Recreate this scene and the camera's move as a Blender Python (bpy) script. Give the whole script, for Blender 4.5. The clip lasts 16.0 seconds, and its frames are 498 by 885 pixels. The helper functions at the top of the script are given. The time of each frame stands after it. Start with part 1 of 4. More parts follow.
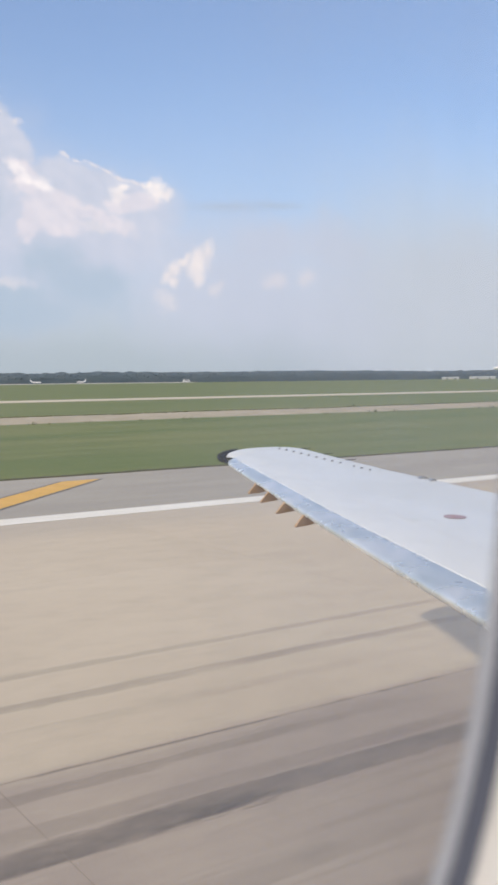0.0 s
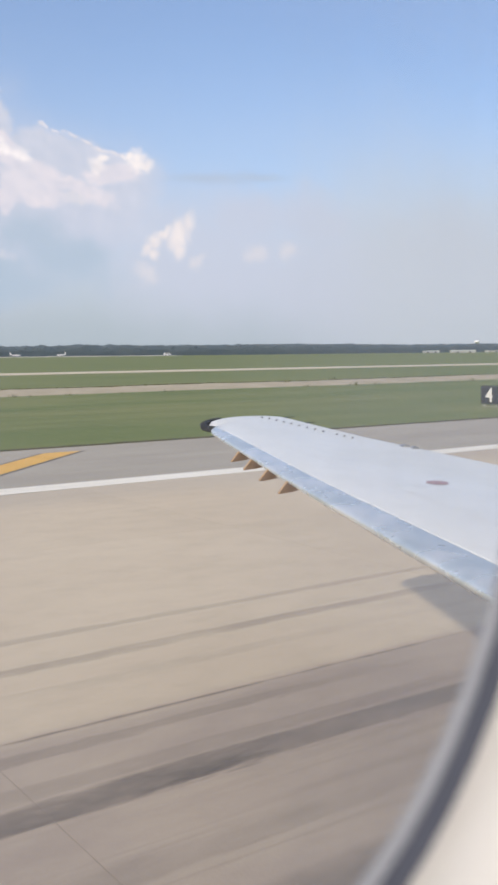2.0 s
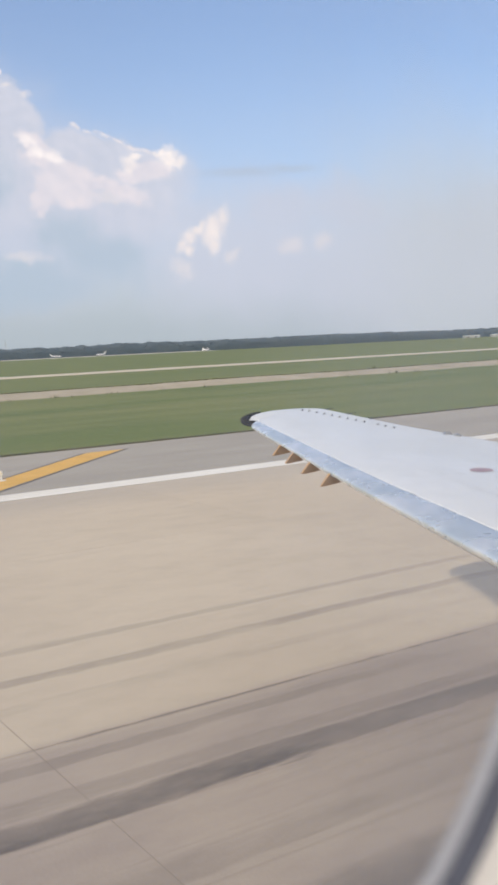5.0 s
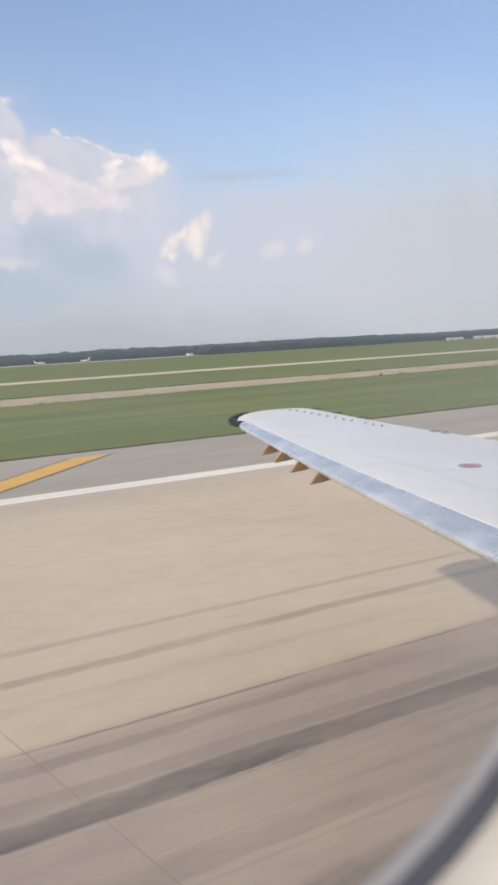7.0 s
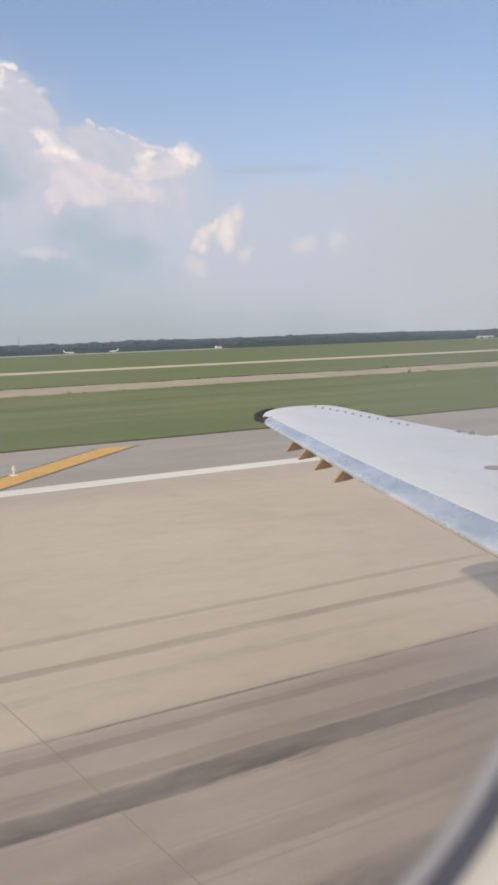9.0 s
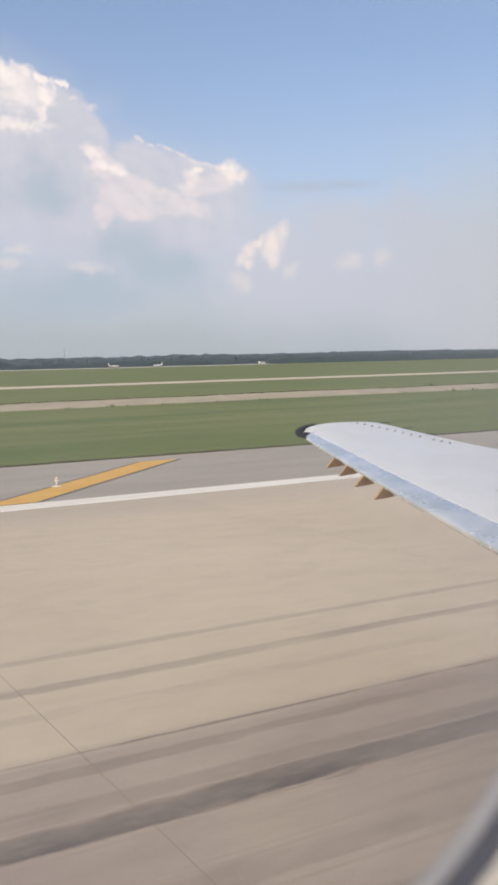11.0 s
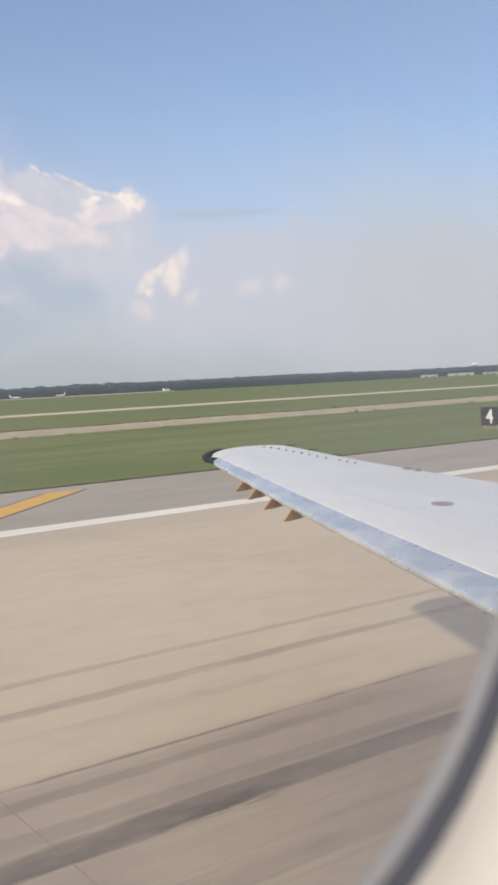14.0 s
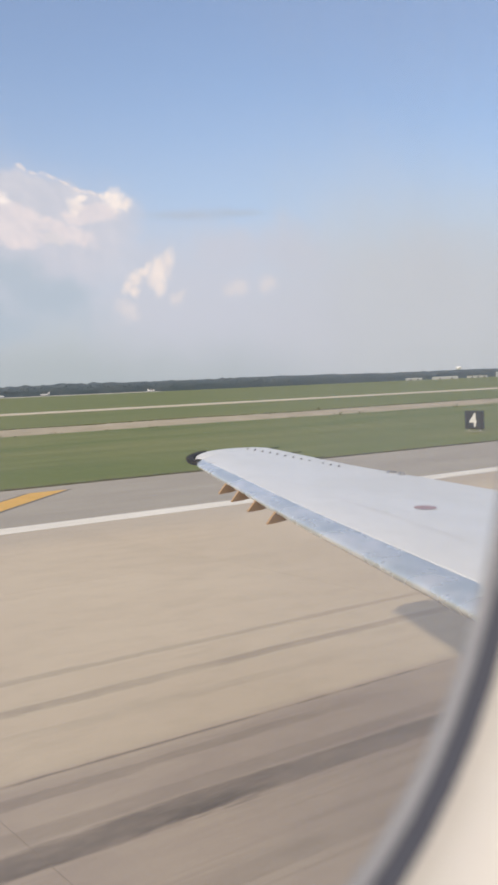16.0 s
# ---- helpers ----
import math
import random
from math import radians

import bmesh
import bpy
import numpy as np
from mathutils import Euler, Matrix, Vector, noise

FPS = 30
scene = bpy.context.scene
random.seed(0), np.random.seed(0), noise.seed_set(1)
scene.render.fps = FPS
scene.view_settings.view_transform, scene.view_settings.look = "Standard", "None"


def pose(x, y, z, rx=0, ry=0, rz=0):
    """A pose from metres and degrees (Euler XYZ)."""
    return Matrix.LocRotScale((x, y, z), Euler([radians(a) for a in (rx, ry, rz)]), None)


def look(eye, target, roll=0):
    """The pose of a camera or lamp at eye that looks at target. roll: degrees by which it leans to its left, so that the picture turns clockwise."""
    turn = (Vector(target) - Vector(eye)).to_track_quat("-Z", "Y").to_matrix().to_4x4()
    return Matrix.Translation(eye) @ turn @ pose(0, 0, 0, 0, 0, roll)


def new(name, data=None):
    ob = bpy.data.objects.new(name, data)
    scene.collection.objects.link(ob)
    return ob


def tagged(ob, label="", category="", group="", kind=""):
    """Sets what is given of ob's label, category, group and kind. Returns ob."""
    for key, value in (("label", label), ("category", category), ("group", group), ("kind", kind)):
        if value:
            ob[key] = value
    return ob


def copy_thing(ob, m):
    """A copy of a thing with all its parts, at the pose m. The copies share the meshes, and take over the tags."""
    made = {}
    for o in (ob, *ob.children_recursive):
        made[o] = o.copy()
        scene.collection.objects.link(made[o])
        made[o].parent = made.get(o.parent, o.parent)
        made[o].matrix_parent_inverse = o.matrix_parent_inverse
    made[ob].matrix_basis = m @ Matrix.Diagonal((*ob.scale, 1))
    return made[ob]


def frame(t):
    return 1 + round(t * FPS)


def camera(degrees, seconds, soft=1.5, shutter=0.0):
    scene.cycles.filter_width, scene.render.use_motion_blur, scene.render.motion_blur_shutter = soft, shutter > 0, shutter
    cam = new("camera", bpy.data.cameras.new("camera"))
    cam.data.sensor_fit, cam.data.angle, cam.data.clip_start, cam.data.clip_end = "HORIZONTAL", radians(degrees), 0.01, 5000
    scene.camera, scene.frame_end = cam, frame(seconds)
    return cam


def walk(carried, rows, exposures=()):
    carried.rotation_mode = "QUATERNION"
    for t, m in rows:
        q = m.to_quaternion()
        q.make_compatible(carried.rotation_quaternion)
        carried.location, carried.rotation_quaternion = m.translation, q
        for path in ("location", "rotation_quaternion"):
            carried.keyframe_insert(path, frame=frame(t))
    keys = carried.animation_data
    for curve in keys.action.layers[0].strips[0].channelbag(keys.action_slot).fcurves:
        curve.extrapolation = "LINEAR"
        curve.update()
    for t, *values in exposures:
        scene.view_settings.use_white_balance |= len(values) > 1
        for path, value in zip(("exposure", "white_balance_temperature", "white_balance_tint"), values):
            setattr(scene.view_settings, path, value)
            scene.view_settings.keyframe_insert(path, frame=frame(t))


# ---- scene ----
import itertools

# The place is laid out from the airliner: x runs aft along the runway, y outboard, z up from the pavement.
PATH = [
    (0, (0.021, 0.005, 3.190), (11.172, 16.556, 1.879), -0.57),
    (0.5, (0.018, 0.005, 3.243), (11.411, 16.413, 2.251), 1.55),
    (1, (0.007, 0.003, 3.216), (11.717, 16.156, 1.820), -0.10),
    (1.5, (0.002, 0.000, 3.159), (11.580, 16.248, 1.759), -0.12),
    (2, (-0.005, 0.005, 3.138), (11.437, 16.303, 1.286), -0.48),
    (2.5, (-0.030, 0.015, 3.103), (10.990, 16.606, 1.280), -1.50),
    (3, (-0.009, 0.014, 3.112), (11.960, 15.940, 1.350), -1.99),
    (3.5, (-0.015, 0.004, 3.140), (11.584, 16.238, 1.755), 0.00),
    (4, (0.001, 0.005, 3.150), (11.245, 16.462, 1.494), -1.17),
    (4.5, (0.010, 0.006, 3.153), (10.707, 16.789, 1.170), -2.66),
    (7, (-0.027, 0.015, 3.105), (10.958, 16.620, 1.207), -3.35),
    (7.5, (-0.023, 0.011, 3.117), (10.658, 16.805, 1.147), -2.81),
    (8, (-0.011, 0.006, 3.130), (10.602, 16.842, 1.153), -1.75),
    (10.5, (-0.013, 0.008, 3.119), (10.332, 17.013, 1.164), -2.99),
    (11, (-0.002, 0.006, 3.120), (9.814, 17.353, 1.461), -1.36),
    (11.5, (0.002, 0.006, 3.130), (10.112, 17.178, 1.428), -2.45),
    (12, (0.002, 0.006, 3.120), (11.030, 16.608, 1.461), -4.07),
    (12.5, (-0.007, 0.005, 3.121), (11.314, 16.442, 1.848), -2.61),
    (13, (-0.011, 0.007, 3.118), (11.201, 16.525, 1.911), -2.34),
    (13.5, (-0.015, 0.006, 3.118), (11.204, 16.509, 1.778), -2.19),
    (14, (-0.011, 0.007, 3.114), (11.445, 16.358, 1.912), -2.95),
    (14.5, (-0.020, 0.007, 3.114), (11.506, 16.308, 1.918), -2.31),
    (15, (-0.011, 0.007, 3.115), (11.699, 16.180, 1.960), -2.48),
    (15.5, (-0.007, 0.007, 3.123), (11.979, 15.971, 1.912), -2.24),
    (16, (-0.006, 0.005, 3.123), (11.709, 16.171, 1.934), -2.37),
]
cam = camera(28.44, 16.0, soft=3.1)
cam.data.dof.use_dof, cam.data.dof.focus_distance, cam.data.dof.aperture_fstop = True, 25.0, 14.0
walk(cam, [(t, look(eye, target, roll)) for t, eye, target, roll in PATH], [(0.0, 0.24, 6850.0, 9.0), (4.5, 0.24, 6950.0, 9.0), (7.0, 0.24, 7200.0, 10.0), (7.5, 0.14, 7250.0, 10.0), (8.0, 0.06, 7200.0, 10.0), (10.5, 0.17, 7300.0, 10.0), (16.0, 0.17, 7350.0, 10.0)])

# ---------------------------------------------------------------- light
SUN_TO = Vector((-3.35, -0.32, 2.3)).normalized()
sun = new("sun", bpy.data.lights.new("sun", "SUN"))
sun.data.energy, sun.data.angle, sun.data.color = 2.2, radians(1.6), (1.0, 0.88, 0.70)
sun.matrix_world = look((0, 0, 60), Vector((0, 0, 60)) - SUN_TO)


class Graph:
    """Short hand for node graphs."""

    def __init__(self, tree):
        self.nodes, self.links = tree.nodes, tree.links
        self.nodes.clear()

    def put(self, socket, value):
        if isinstance(value, bpy.types.NodeSocket):
            self.links.new(value, socket)
        elif value is not None:
            socket.default_value = value

    def node(self, kind, **inputs):
        n = self.nodes.new(kind)
        for key, value in inputs.items():
            self.put(n.inputs[key.replace("_", " ")], value)
        return n

    def math(self, op, a, b=None, c=None, clamp=False):
        n = self.nodes.new("ShaderNodeMath")
        n.operation, n.use_clamp = op, clamp
        for k, v in enumerate((a, b, c)):
            if v is not None:
                self.put(n.inputs[k], v)
        return n.outputs[0]

    def step(self, value, lo, hi, to_lo=0.0, to_hi=1.0):
        n = self.nodes.new("ShaderNodeMapRange")
        n.interpolation_type = "SMOOTHSTEP"
        for k, v in enumerate((value, lo, hi, to_lo, to_hi)):
            self.put(n.inputs[k], v)
        return n.outputs[0]

    def mix(self, factor, a, b, blend="MIX"):
        n = self.nodes.new("ShaderNodeMix")
        n.data_type, n.blend_type = "RGBA", blend
        self.put(n.inputs[0], factor)
        for socket, v in ((n.inputs[6], a), (n.inputs[7], b)):
            self.put(socket, (*v, 1.0) if isinstance(v, tuple) and len(v) == 3 else v)
        return n.outputs[2]

    def noise(self, vector, scale, detail=3.0, rough=0.55):
        n = self.nodes.new("ShaderNodeTexNoise")
        self.put(n.inputs["Vector"], vector)
        n.inputs["Scale"].default_value, n.inputs["Detail"].default_value, n.inputs["Roughness"].default_value = scale, detail, rough
        return n.outputs["Fac"]

    def scaled(self, vector, sx, sy, sz, ox=0.0, oy=0.0, oz=0.0):
        n = self.nodes.new("ShaderNodeMapping")
        self.put(n.inputs["Vector"], vector)
        n.inputs["Scale"].default_value, n.inputs["Location"].default_value = (sx, sy, sz), (ox, oy, oz)
        return n.outputs[0]


# ---------------------------------------------------------------- sky with fair-weather clouds
world = bpy.data.worlds.new("sky")
scene.world = world
world.use_nodes = True
g = Graph(world.node_tree)
SKY_GAIN = (1.25, 1.385, 1.65)
sky = g.nodes.new("ShaderNodeTexSky")
sky.sky_type, sky.sun_disc = "NISHITA", False
sky.sun_elevation, sky.sun_rotation = math.asin(SUN_TO.z), math.atan2(SUN_TO.x, SUN_TO.y)
sky.air_density, sky.dust_density, sky.ozone_density, sky.altitude = 1.0, 1.2, 1.5, 0.0
way = g.nodes.new("ShaderNodeTexCoord").outputs["Generated"]
axes = g.node("ShaderNodeSeparateXYZ", Vector=way)
ahead = g.math("MAXIMUM", axes.outputs["Y"], 0.05)
u, v = g.math("DIVIDE", axes.outputs["X"], ahead), g.math("DIVIDE", axes.outputs["Z"], ahead)
uv = g.node("ShaderNodeCombineXYZ", X=u, Y=v, Z=0.0).outputs[0]
facing = g.step(axes.outputs["Y"], 0.08, 0.3)
warp_a, warp_b = g.nodes.new("ShaderNodeTexNoise"), g.nodes.new("ShaderNodeTexNoise")
for n, scale, detail in ((warp_a, 9.0, 3.0), (warp_b, 34.0, 6.0)):
    g.put(n.inputs["Vector"], uv)
    n.inputs["Scale"].default_value, n.inputs["Detail"].default_value, n.inputs["Roughness"].default_value = scale, detail, 0.6
split_a, split_b = (g.node("ShaderNodeSeparateColor", Color=n.outputs["Color"]) for n in (warp_a, warp_b))


def bent(value, channel, a, b):
    """A coordinate shifted by the two billow noises."""
    for split, amount in ((split_a, a), (split_b, b)):
        value = g.math("ADD", value, g.math("MULTIPLY", g.math("SUBTRACT", split.outputs[channel], 0.5), amount))
    return value


su, sv = bent(u, 0, 0.12, 0.03), bent(v, 1, 0.07, 0.02)
pu, pv = bent(u, 0, 0.010, 0.036), bent(v, 1, 0.008, 0.032)
ru, rv = bent(u, 0, 0.010, 0.020), bent(v, 1, 0.006, 0.018)


def puffs(blobs, pu, pv):
    """The highest of some soft ellipses (u, v, half width, half height, lean), 1 in the middle, 0 at the rim."""
    best = None
    for bu, bv, half_u, half_v, *lean in blobs:
        off = g.math("SUBTRACT", pu, bu)
        du = g.math("DIVIDE", off, half_u)
        dv = g.math("SUBTRACT", pv, bv)
        if lean:
            dv = g.math("SUBTRACT", dv, g.math("MULTIPLY", off, lean[0]))
        dv = g.math("DIVIDE", dv, half_v)
        one = g.math("SUBTRACT", 1.0, g.math("SQRT", g.math("ADD", g.math("MULTIPLY", du, du), g.math("MULTIPLY", dv, dv))))
        best = one if best is None else g.math("MAXIMUM", best, one)
    return best


def relief(scale, detail, du, dv):
    """How much a billow noise falls off towards the sun's side."""
    a = g.noise(uv, scale, detail, 0.6)
    b = g.noise(g.scaled(uv, 1, 1, 1, du, dv), scale, detail, 0.6)
    return g.math("SUBTRACT", a, b)


clean = g.mix(1.0, sky.outputs[0], SKY_GAIN, "MULTIPLY")
clean = g.mix(g.step(axes.outputs["Z"], 0.0, 0.8, 0.85, 0.45), clean, (10.8, 10.3, 9.9))
blue = g.mix(1.0, sky.outputs[0], SKY_GAIN, "MULTIPLY")
haze = g.step(v, 0.0, 0.40, 1.0, 0.16)
patchy = g.math("MULTIPLY", haze, g.step(g.noise(g.scaled(uv, 1, 2.4, 1), 5.0, 4.0), 0.2, 0.8, 0.80, 1.0))
tint = g.mix(g.math("MULTIPLY", patchy, 0.85), blue, (4.6, 5.15, 6.6))
tint = g.mix(g.step(v, 0.0, 0.14, 0.85, 0.0), tint, (3.7, 4.4, 5.15))
# broad milky veil under and beside the heap clouds
veil = g.step(puffs([(0.42, 0.15, 0.27, 0.13), (0.28, 0.20, 0.17, 0.15), (0.66, 0.11, 0.30, 0.12), (0.85, 0.10, 0.34, 0.14), (1.05, 0.12, 0.36, 0.12), (0.70, 0.160, 0.13, 0.062), (0.80, 0.17, 0.16, 0.055)], su, sv), 0.0, 0.8, 0.0, 0.85)
tint = g.mix(veil, tint, (5.02, 5.48, 6.88))
grey = g.math("MULTIPLY", g.step(su, 0.70, 1.0, 0.0, 0.75), g.step(sv, 0.40, 0.12))
tint = g.mix(grey, tint, (4.95, 5.45, 6.30))
lens_cloud = g.step(puffs([(0.715, 0.213, 0.080, 0.009, 0.06), (0.650, 0.205, 0.10, 0.010, 0.06)], u, bent(v, 1, 0.014, 0.008)), 0.0, 1.0, 0.0, 0.55)
tint = g.mix(lens_cloud, tint, (3.95, 4.6, 6.0))
turned = g.math("ADD", g.math("MULTIPLY", relief(26.0, 5.0, -0.010, -0.012), 1.5), g.math("MULTIPLY", relief(60.0, 4.0, -0.005, -0.006), 1.2))
soft_light = g.math("ADD", turned, 0.40, clamp=True)
knot_light = g.math("ADD", turned, 0.62, clamp=True)
ragged = g.math("ADD", g.math("MULTIPLY", g.math("SUBTRACT", g.noise(uv, 65.0, 6.0, 0.66), 0.5), 2.2), g.math("MULTIPLY", g.math("SUBTRACT", g.noise(uv, 170.0, 4.0, 0.65), 0.5), 1.8))
billow = g.step(g.noise(uv, 30.0, 5.0, 0.6), 0.3, 0.7, 0.72, 1.0)
# shaded grey-white masses with a crisp top that slopes away to the right
mass = puffs([
    (0.280, 0.235, 0.115, 0.075), (0.345, 0.250, 0.052, 0.042), (0.370, 0.235, 0.036, 0.040), (0.300, 0.180, 0.13, 0.065),
    (0.440, 0.198, 0.055, 0.046), (0.480, 0.196, 0.055, 0.041), (0.525, 0.192, 0.048, 0.034), (0.560, 0.196, 0.036, 0.028),
    (0.440, 0.160, 0.090, 0.050), (0.520, 0.160, 0.070, 0.045)], ru, rv)
mass = g.math("ADD", mass, g.math("MULTIPLY", ragged, 0.10))
fade = g.math("MULTIPLY", g.step(v, 0.10, 0.215, 0.30, 0.88), g.step(u, 0.60, 0.545, 0.15, 1.0))
tint = g.mix(g.math("MULTIPLY", g.step(mass, -0.04, 0.26), fade), tint, g.mix(soft_light, (5.05, 5.5, 6.85), (5.95, 6.15, 7.35)))
# blue-grey undersides
base = g.step(puffs([(0.455, 0.100, 0.095, 0.046, -0.25), (0.425, 0.122, 0.050, 0.034), (0.36, 0.075, 0.17, 0.034), (0.325, 0.178, 0.060, 0.045)], bent(u, 0, 0.11, 0.04), bent(v, 1, 0.07, 0.03)), 0.0, 0.80, 0.0, 0.75)
tint = g.mix(base, tint, (3.75, 4.75, 6.15))
# rosy lit flank of the middle cloud, sharp towards the left and fraying to the right
flank = puffs([
    (0.392, 0.222, 0.024, 0.014, -0.45), (0.402, 0.203, 0.028, 0.020, -0.3), (0.432, 0.188, 0.044, 0.016, -0.28), (0.480, 0.178, 0.048, 0.013, -0.25),
    (0.408, 0.178, 0.024, 0.022), (0.398, 0.160, 0.022, 0.014, 0.35), (0.428, 0.168, 0.040, 0.016), (0.520, 0.198, 0.040, 0.014, 0.2)], pu, pv)
tint = g.mix(g.math("MULTIPLY", g.step(g.math("ADD", flank, g.math("MULTIPLY", ragged, 0.28)), -0.08, 0.45, 0.0, 0.92), billow), tint, g.mix(soft_light, (6.4, 6.25, 7.25), (7.4, 7.0, 7.75)))
# sunlit heads
heads = puffs([
    (0.292, 0.292, 0.034, 0.020), (0.312, 0.299, 0.016, 0.011), (0.334, 0.293, 0.016, 0.008), (0.308, 0.276, 0.038, 0.022), (0.334, 0.278, 0.014, 0.018),
    (0.330, 0.258, 0.008, 0.016), (0.300, 0.245, 0.050, 0.009), (0.352, 0.291, 0.008, 0.006),
    (0.385, 0.224, 0.016, 0.009, -0.4), (0.396, 0.208, 0.013, 0.010), (0.412, 0.206, 0.014, 0.010)], pu, pv)
tint = g.mix(g.step(g.math("ADD", heads, g.math("MULTIPLY", ragged, 0.50)), -0.20, 0.75, 0.0, 0.92), tint, g.mix(knot_light, (6.8, 6.7, 7.5), (9.0, 8.55, 8.95)))
# thin bright crest along the sloping top, and its knots
crest = puffs([
    (0.437, 0.2425, 0.012, 0.004, -0.25), (0.470, 0.2350, 0.012, 0.004, -0.25), (0.505, 0.2245, 0.022, 0.004, -0.2), (0.385, 0.270, 0.010, 0.004),
    (0.365, 0.277, 0.006, 0.003), (0.488, 0.2295, 0.010, 0.003, -0.25), (0.453, 0.2390, 0.010, 0.003, -0.25), (0.524, 0.2215, 0.012, 0.004, -0.2)], ru, rv)
tint = g.mix(g.step(g.math("ADD", crest, g.math("MULTIPLY", ragged, 0.6)), -0.15, 1.10, 0.0, 0.75), tint, (7.2, 6.95, 7.6))
knots = puffs([(0.551, 0.216, 0.019, 0.015), (0.541, 0.220, 0.012, 0.008), (0.564, 0.211, 0.012, 0.010), (0.501, 0.206, 0.013, 0.015), (0.505, 0.213, 0.010, 0.008)], ru, rv)
tint = g.mix(g.step(g.math("ADD", knots, g.math("MULTIPLY", ragged, 0.45)), -0.15, 0.85, 0.0, 0.9), tint, g.mix(knot_light, (6.8, 6.6, 7.3), (9.1, 8.5, 8.6)))
peaks = puffs([
    (0.618, 0.150, 0.010, 0.013, 0.6), (0.607, 0.142, 0.015, 0.014, 0.4), (0.602, 0.130, 0.014, 0.016), (0.606, 0.118, 0.009, 0.012), (0.585, 0.134, 0.012, 0.007, 0.5), (0.573, 0.125, 0.014, 0.010, 0.4),
    (0.563, 0.116, 0.010, 0.008, 0.2), (0.572, 0.112, 0.007, 0.007)], ru, rv)
tint = g.mix(g.step(g.math("ADD", peaks, g.math("MULTIPLY", ragged, 0.38)), -0.45, 0.85, 0.0, 0.85), tint, g.mix(knot_light, (6.3, 6.2, 7.0), (8.3, 7.65, 7.8)))
faint = puffs([
    (0.632, 0.107, 0.014, 0.010, 0.4), (0.562, 0.090, 0.018, 0.013), (0.715, 0.120, 0.022, 0.014), (0.765, 0.125, 0.016, 0.012),
    (0.300, 0.119, 0.020, 0.008), (0.292, 0.103, 0.018, 0.007), (0.375, 0.101, 0.025, 0.008), (0.470, 0.166, 0.018, 0.006)], pu, pv)
tint = g.mix(g.step(g.math("ADD", faint, g.math("MULTIPLY", ragged, 0.50)), -0.2, 0.9, 0.0, 0.50), tint, (7.0, 6.7, 7.25))
tint = g.mix(facing, clean, tint)
back = g.node("ShaderNodeBackground", Color=tint, Strength=0.1)
g.links.new(back.outputs[0], g.nodes.new("ShaderNodeOutputWorld").inputs["Surface"])


# ---------------------------------------------------------------- materials
def material(name, colour, rough=0.6, metal=0.0, second=None, scale=2.0, amount=0.5, fine_scale=40.0, bump=0.0, stretch=(1, 1, 1), local=False, coat=0.0):
    m = bpy.data.materials.new(name)
    m.use_nodes = True
    k = Graph(m.node_tree)
    place = k.nodes.new("ShaderNodeTexCoord").outputs["Object"] if local else k.nodes.new("ShaderNodeNewGeometry").outputs["Position"]
    place = k.scaled(place, *stretch)
    a, b = k.noise(place, scale, 4.0), k.noise(place, fine_scale, 3.0)
    second = second or tuple(c * 0.8 for c in colour)
    blotch = k.math("MULTIPLY", k.step(a, 0.3, 0.7), amount)
    shade = k.mix(blotch, colour, second)
    shade = k.mix(k.math("MULTIPLY", k.step(b, 0.35, 0.75), amount * 0.5), shade, tuple(c * 0.86 for c in second))
    bsdf = k.node("ShaderNodeBsdfPrincipled", Base_Color=shade, Metallic=metal)
    bsdf.inputs["Coat Weight"].default_value = coat
    k.put(bsdf.inputs["Roughness"], k.step(a, 0.2, 0.8, max(rough - 0.07, 0.03), min(rough + 0.07, 1.0)))
    if bump:
        k.put(bsdf.inputs["Normal"], k.node("ShaderNodeBump", Strength=bump, Distance=0.02, Height=b).outputs[0])
    k.links.new(bsdf.outputs[0], k.nodes.new("ShaderNodeOutputMaterial").inputs["Surface"])
    return m


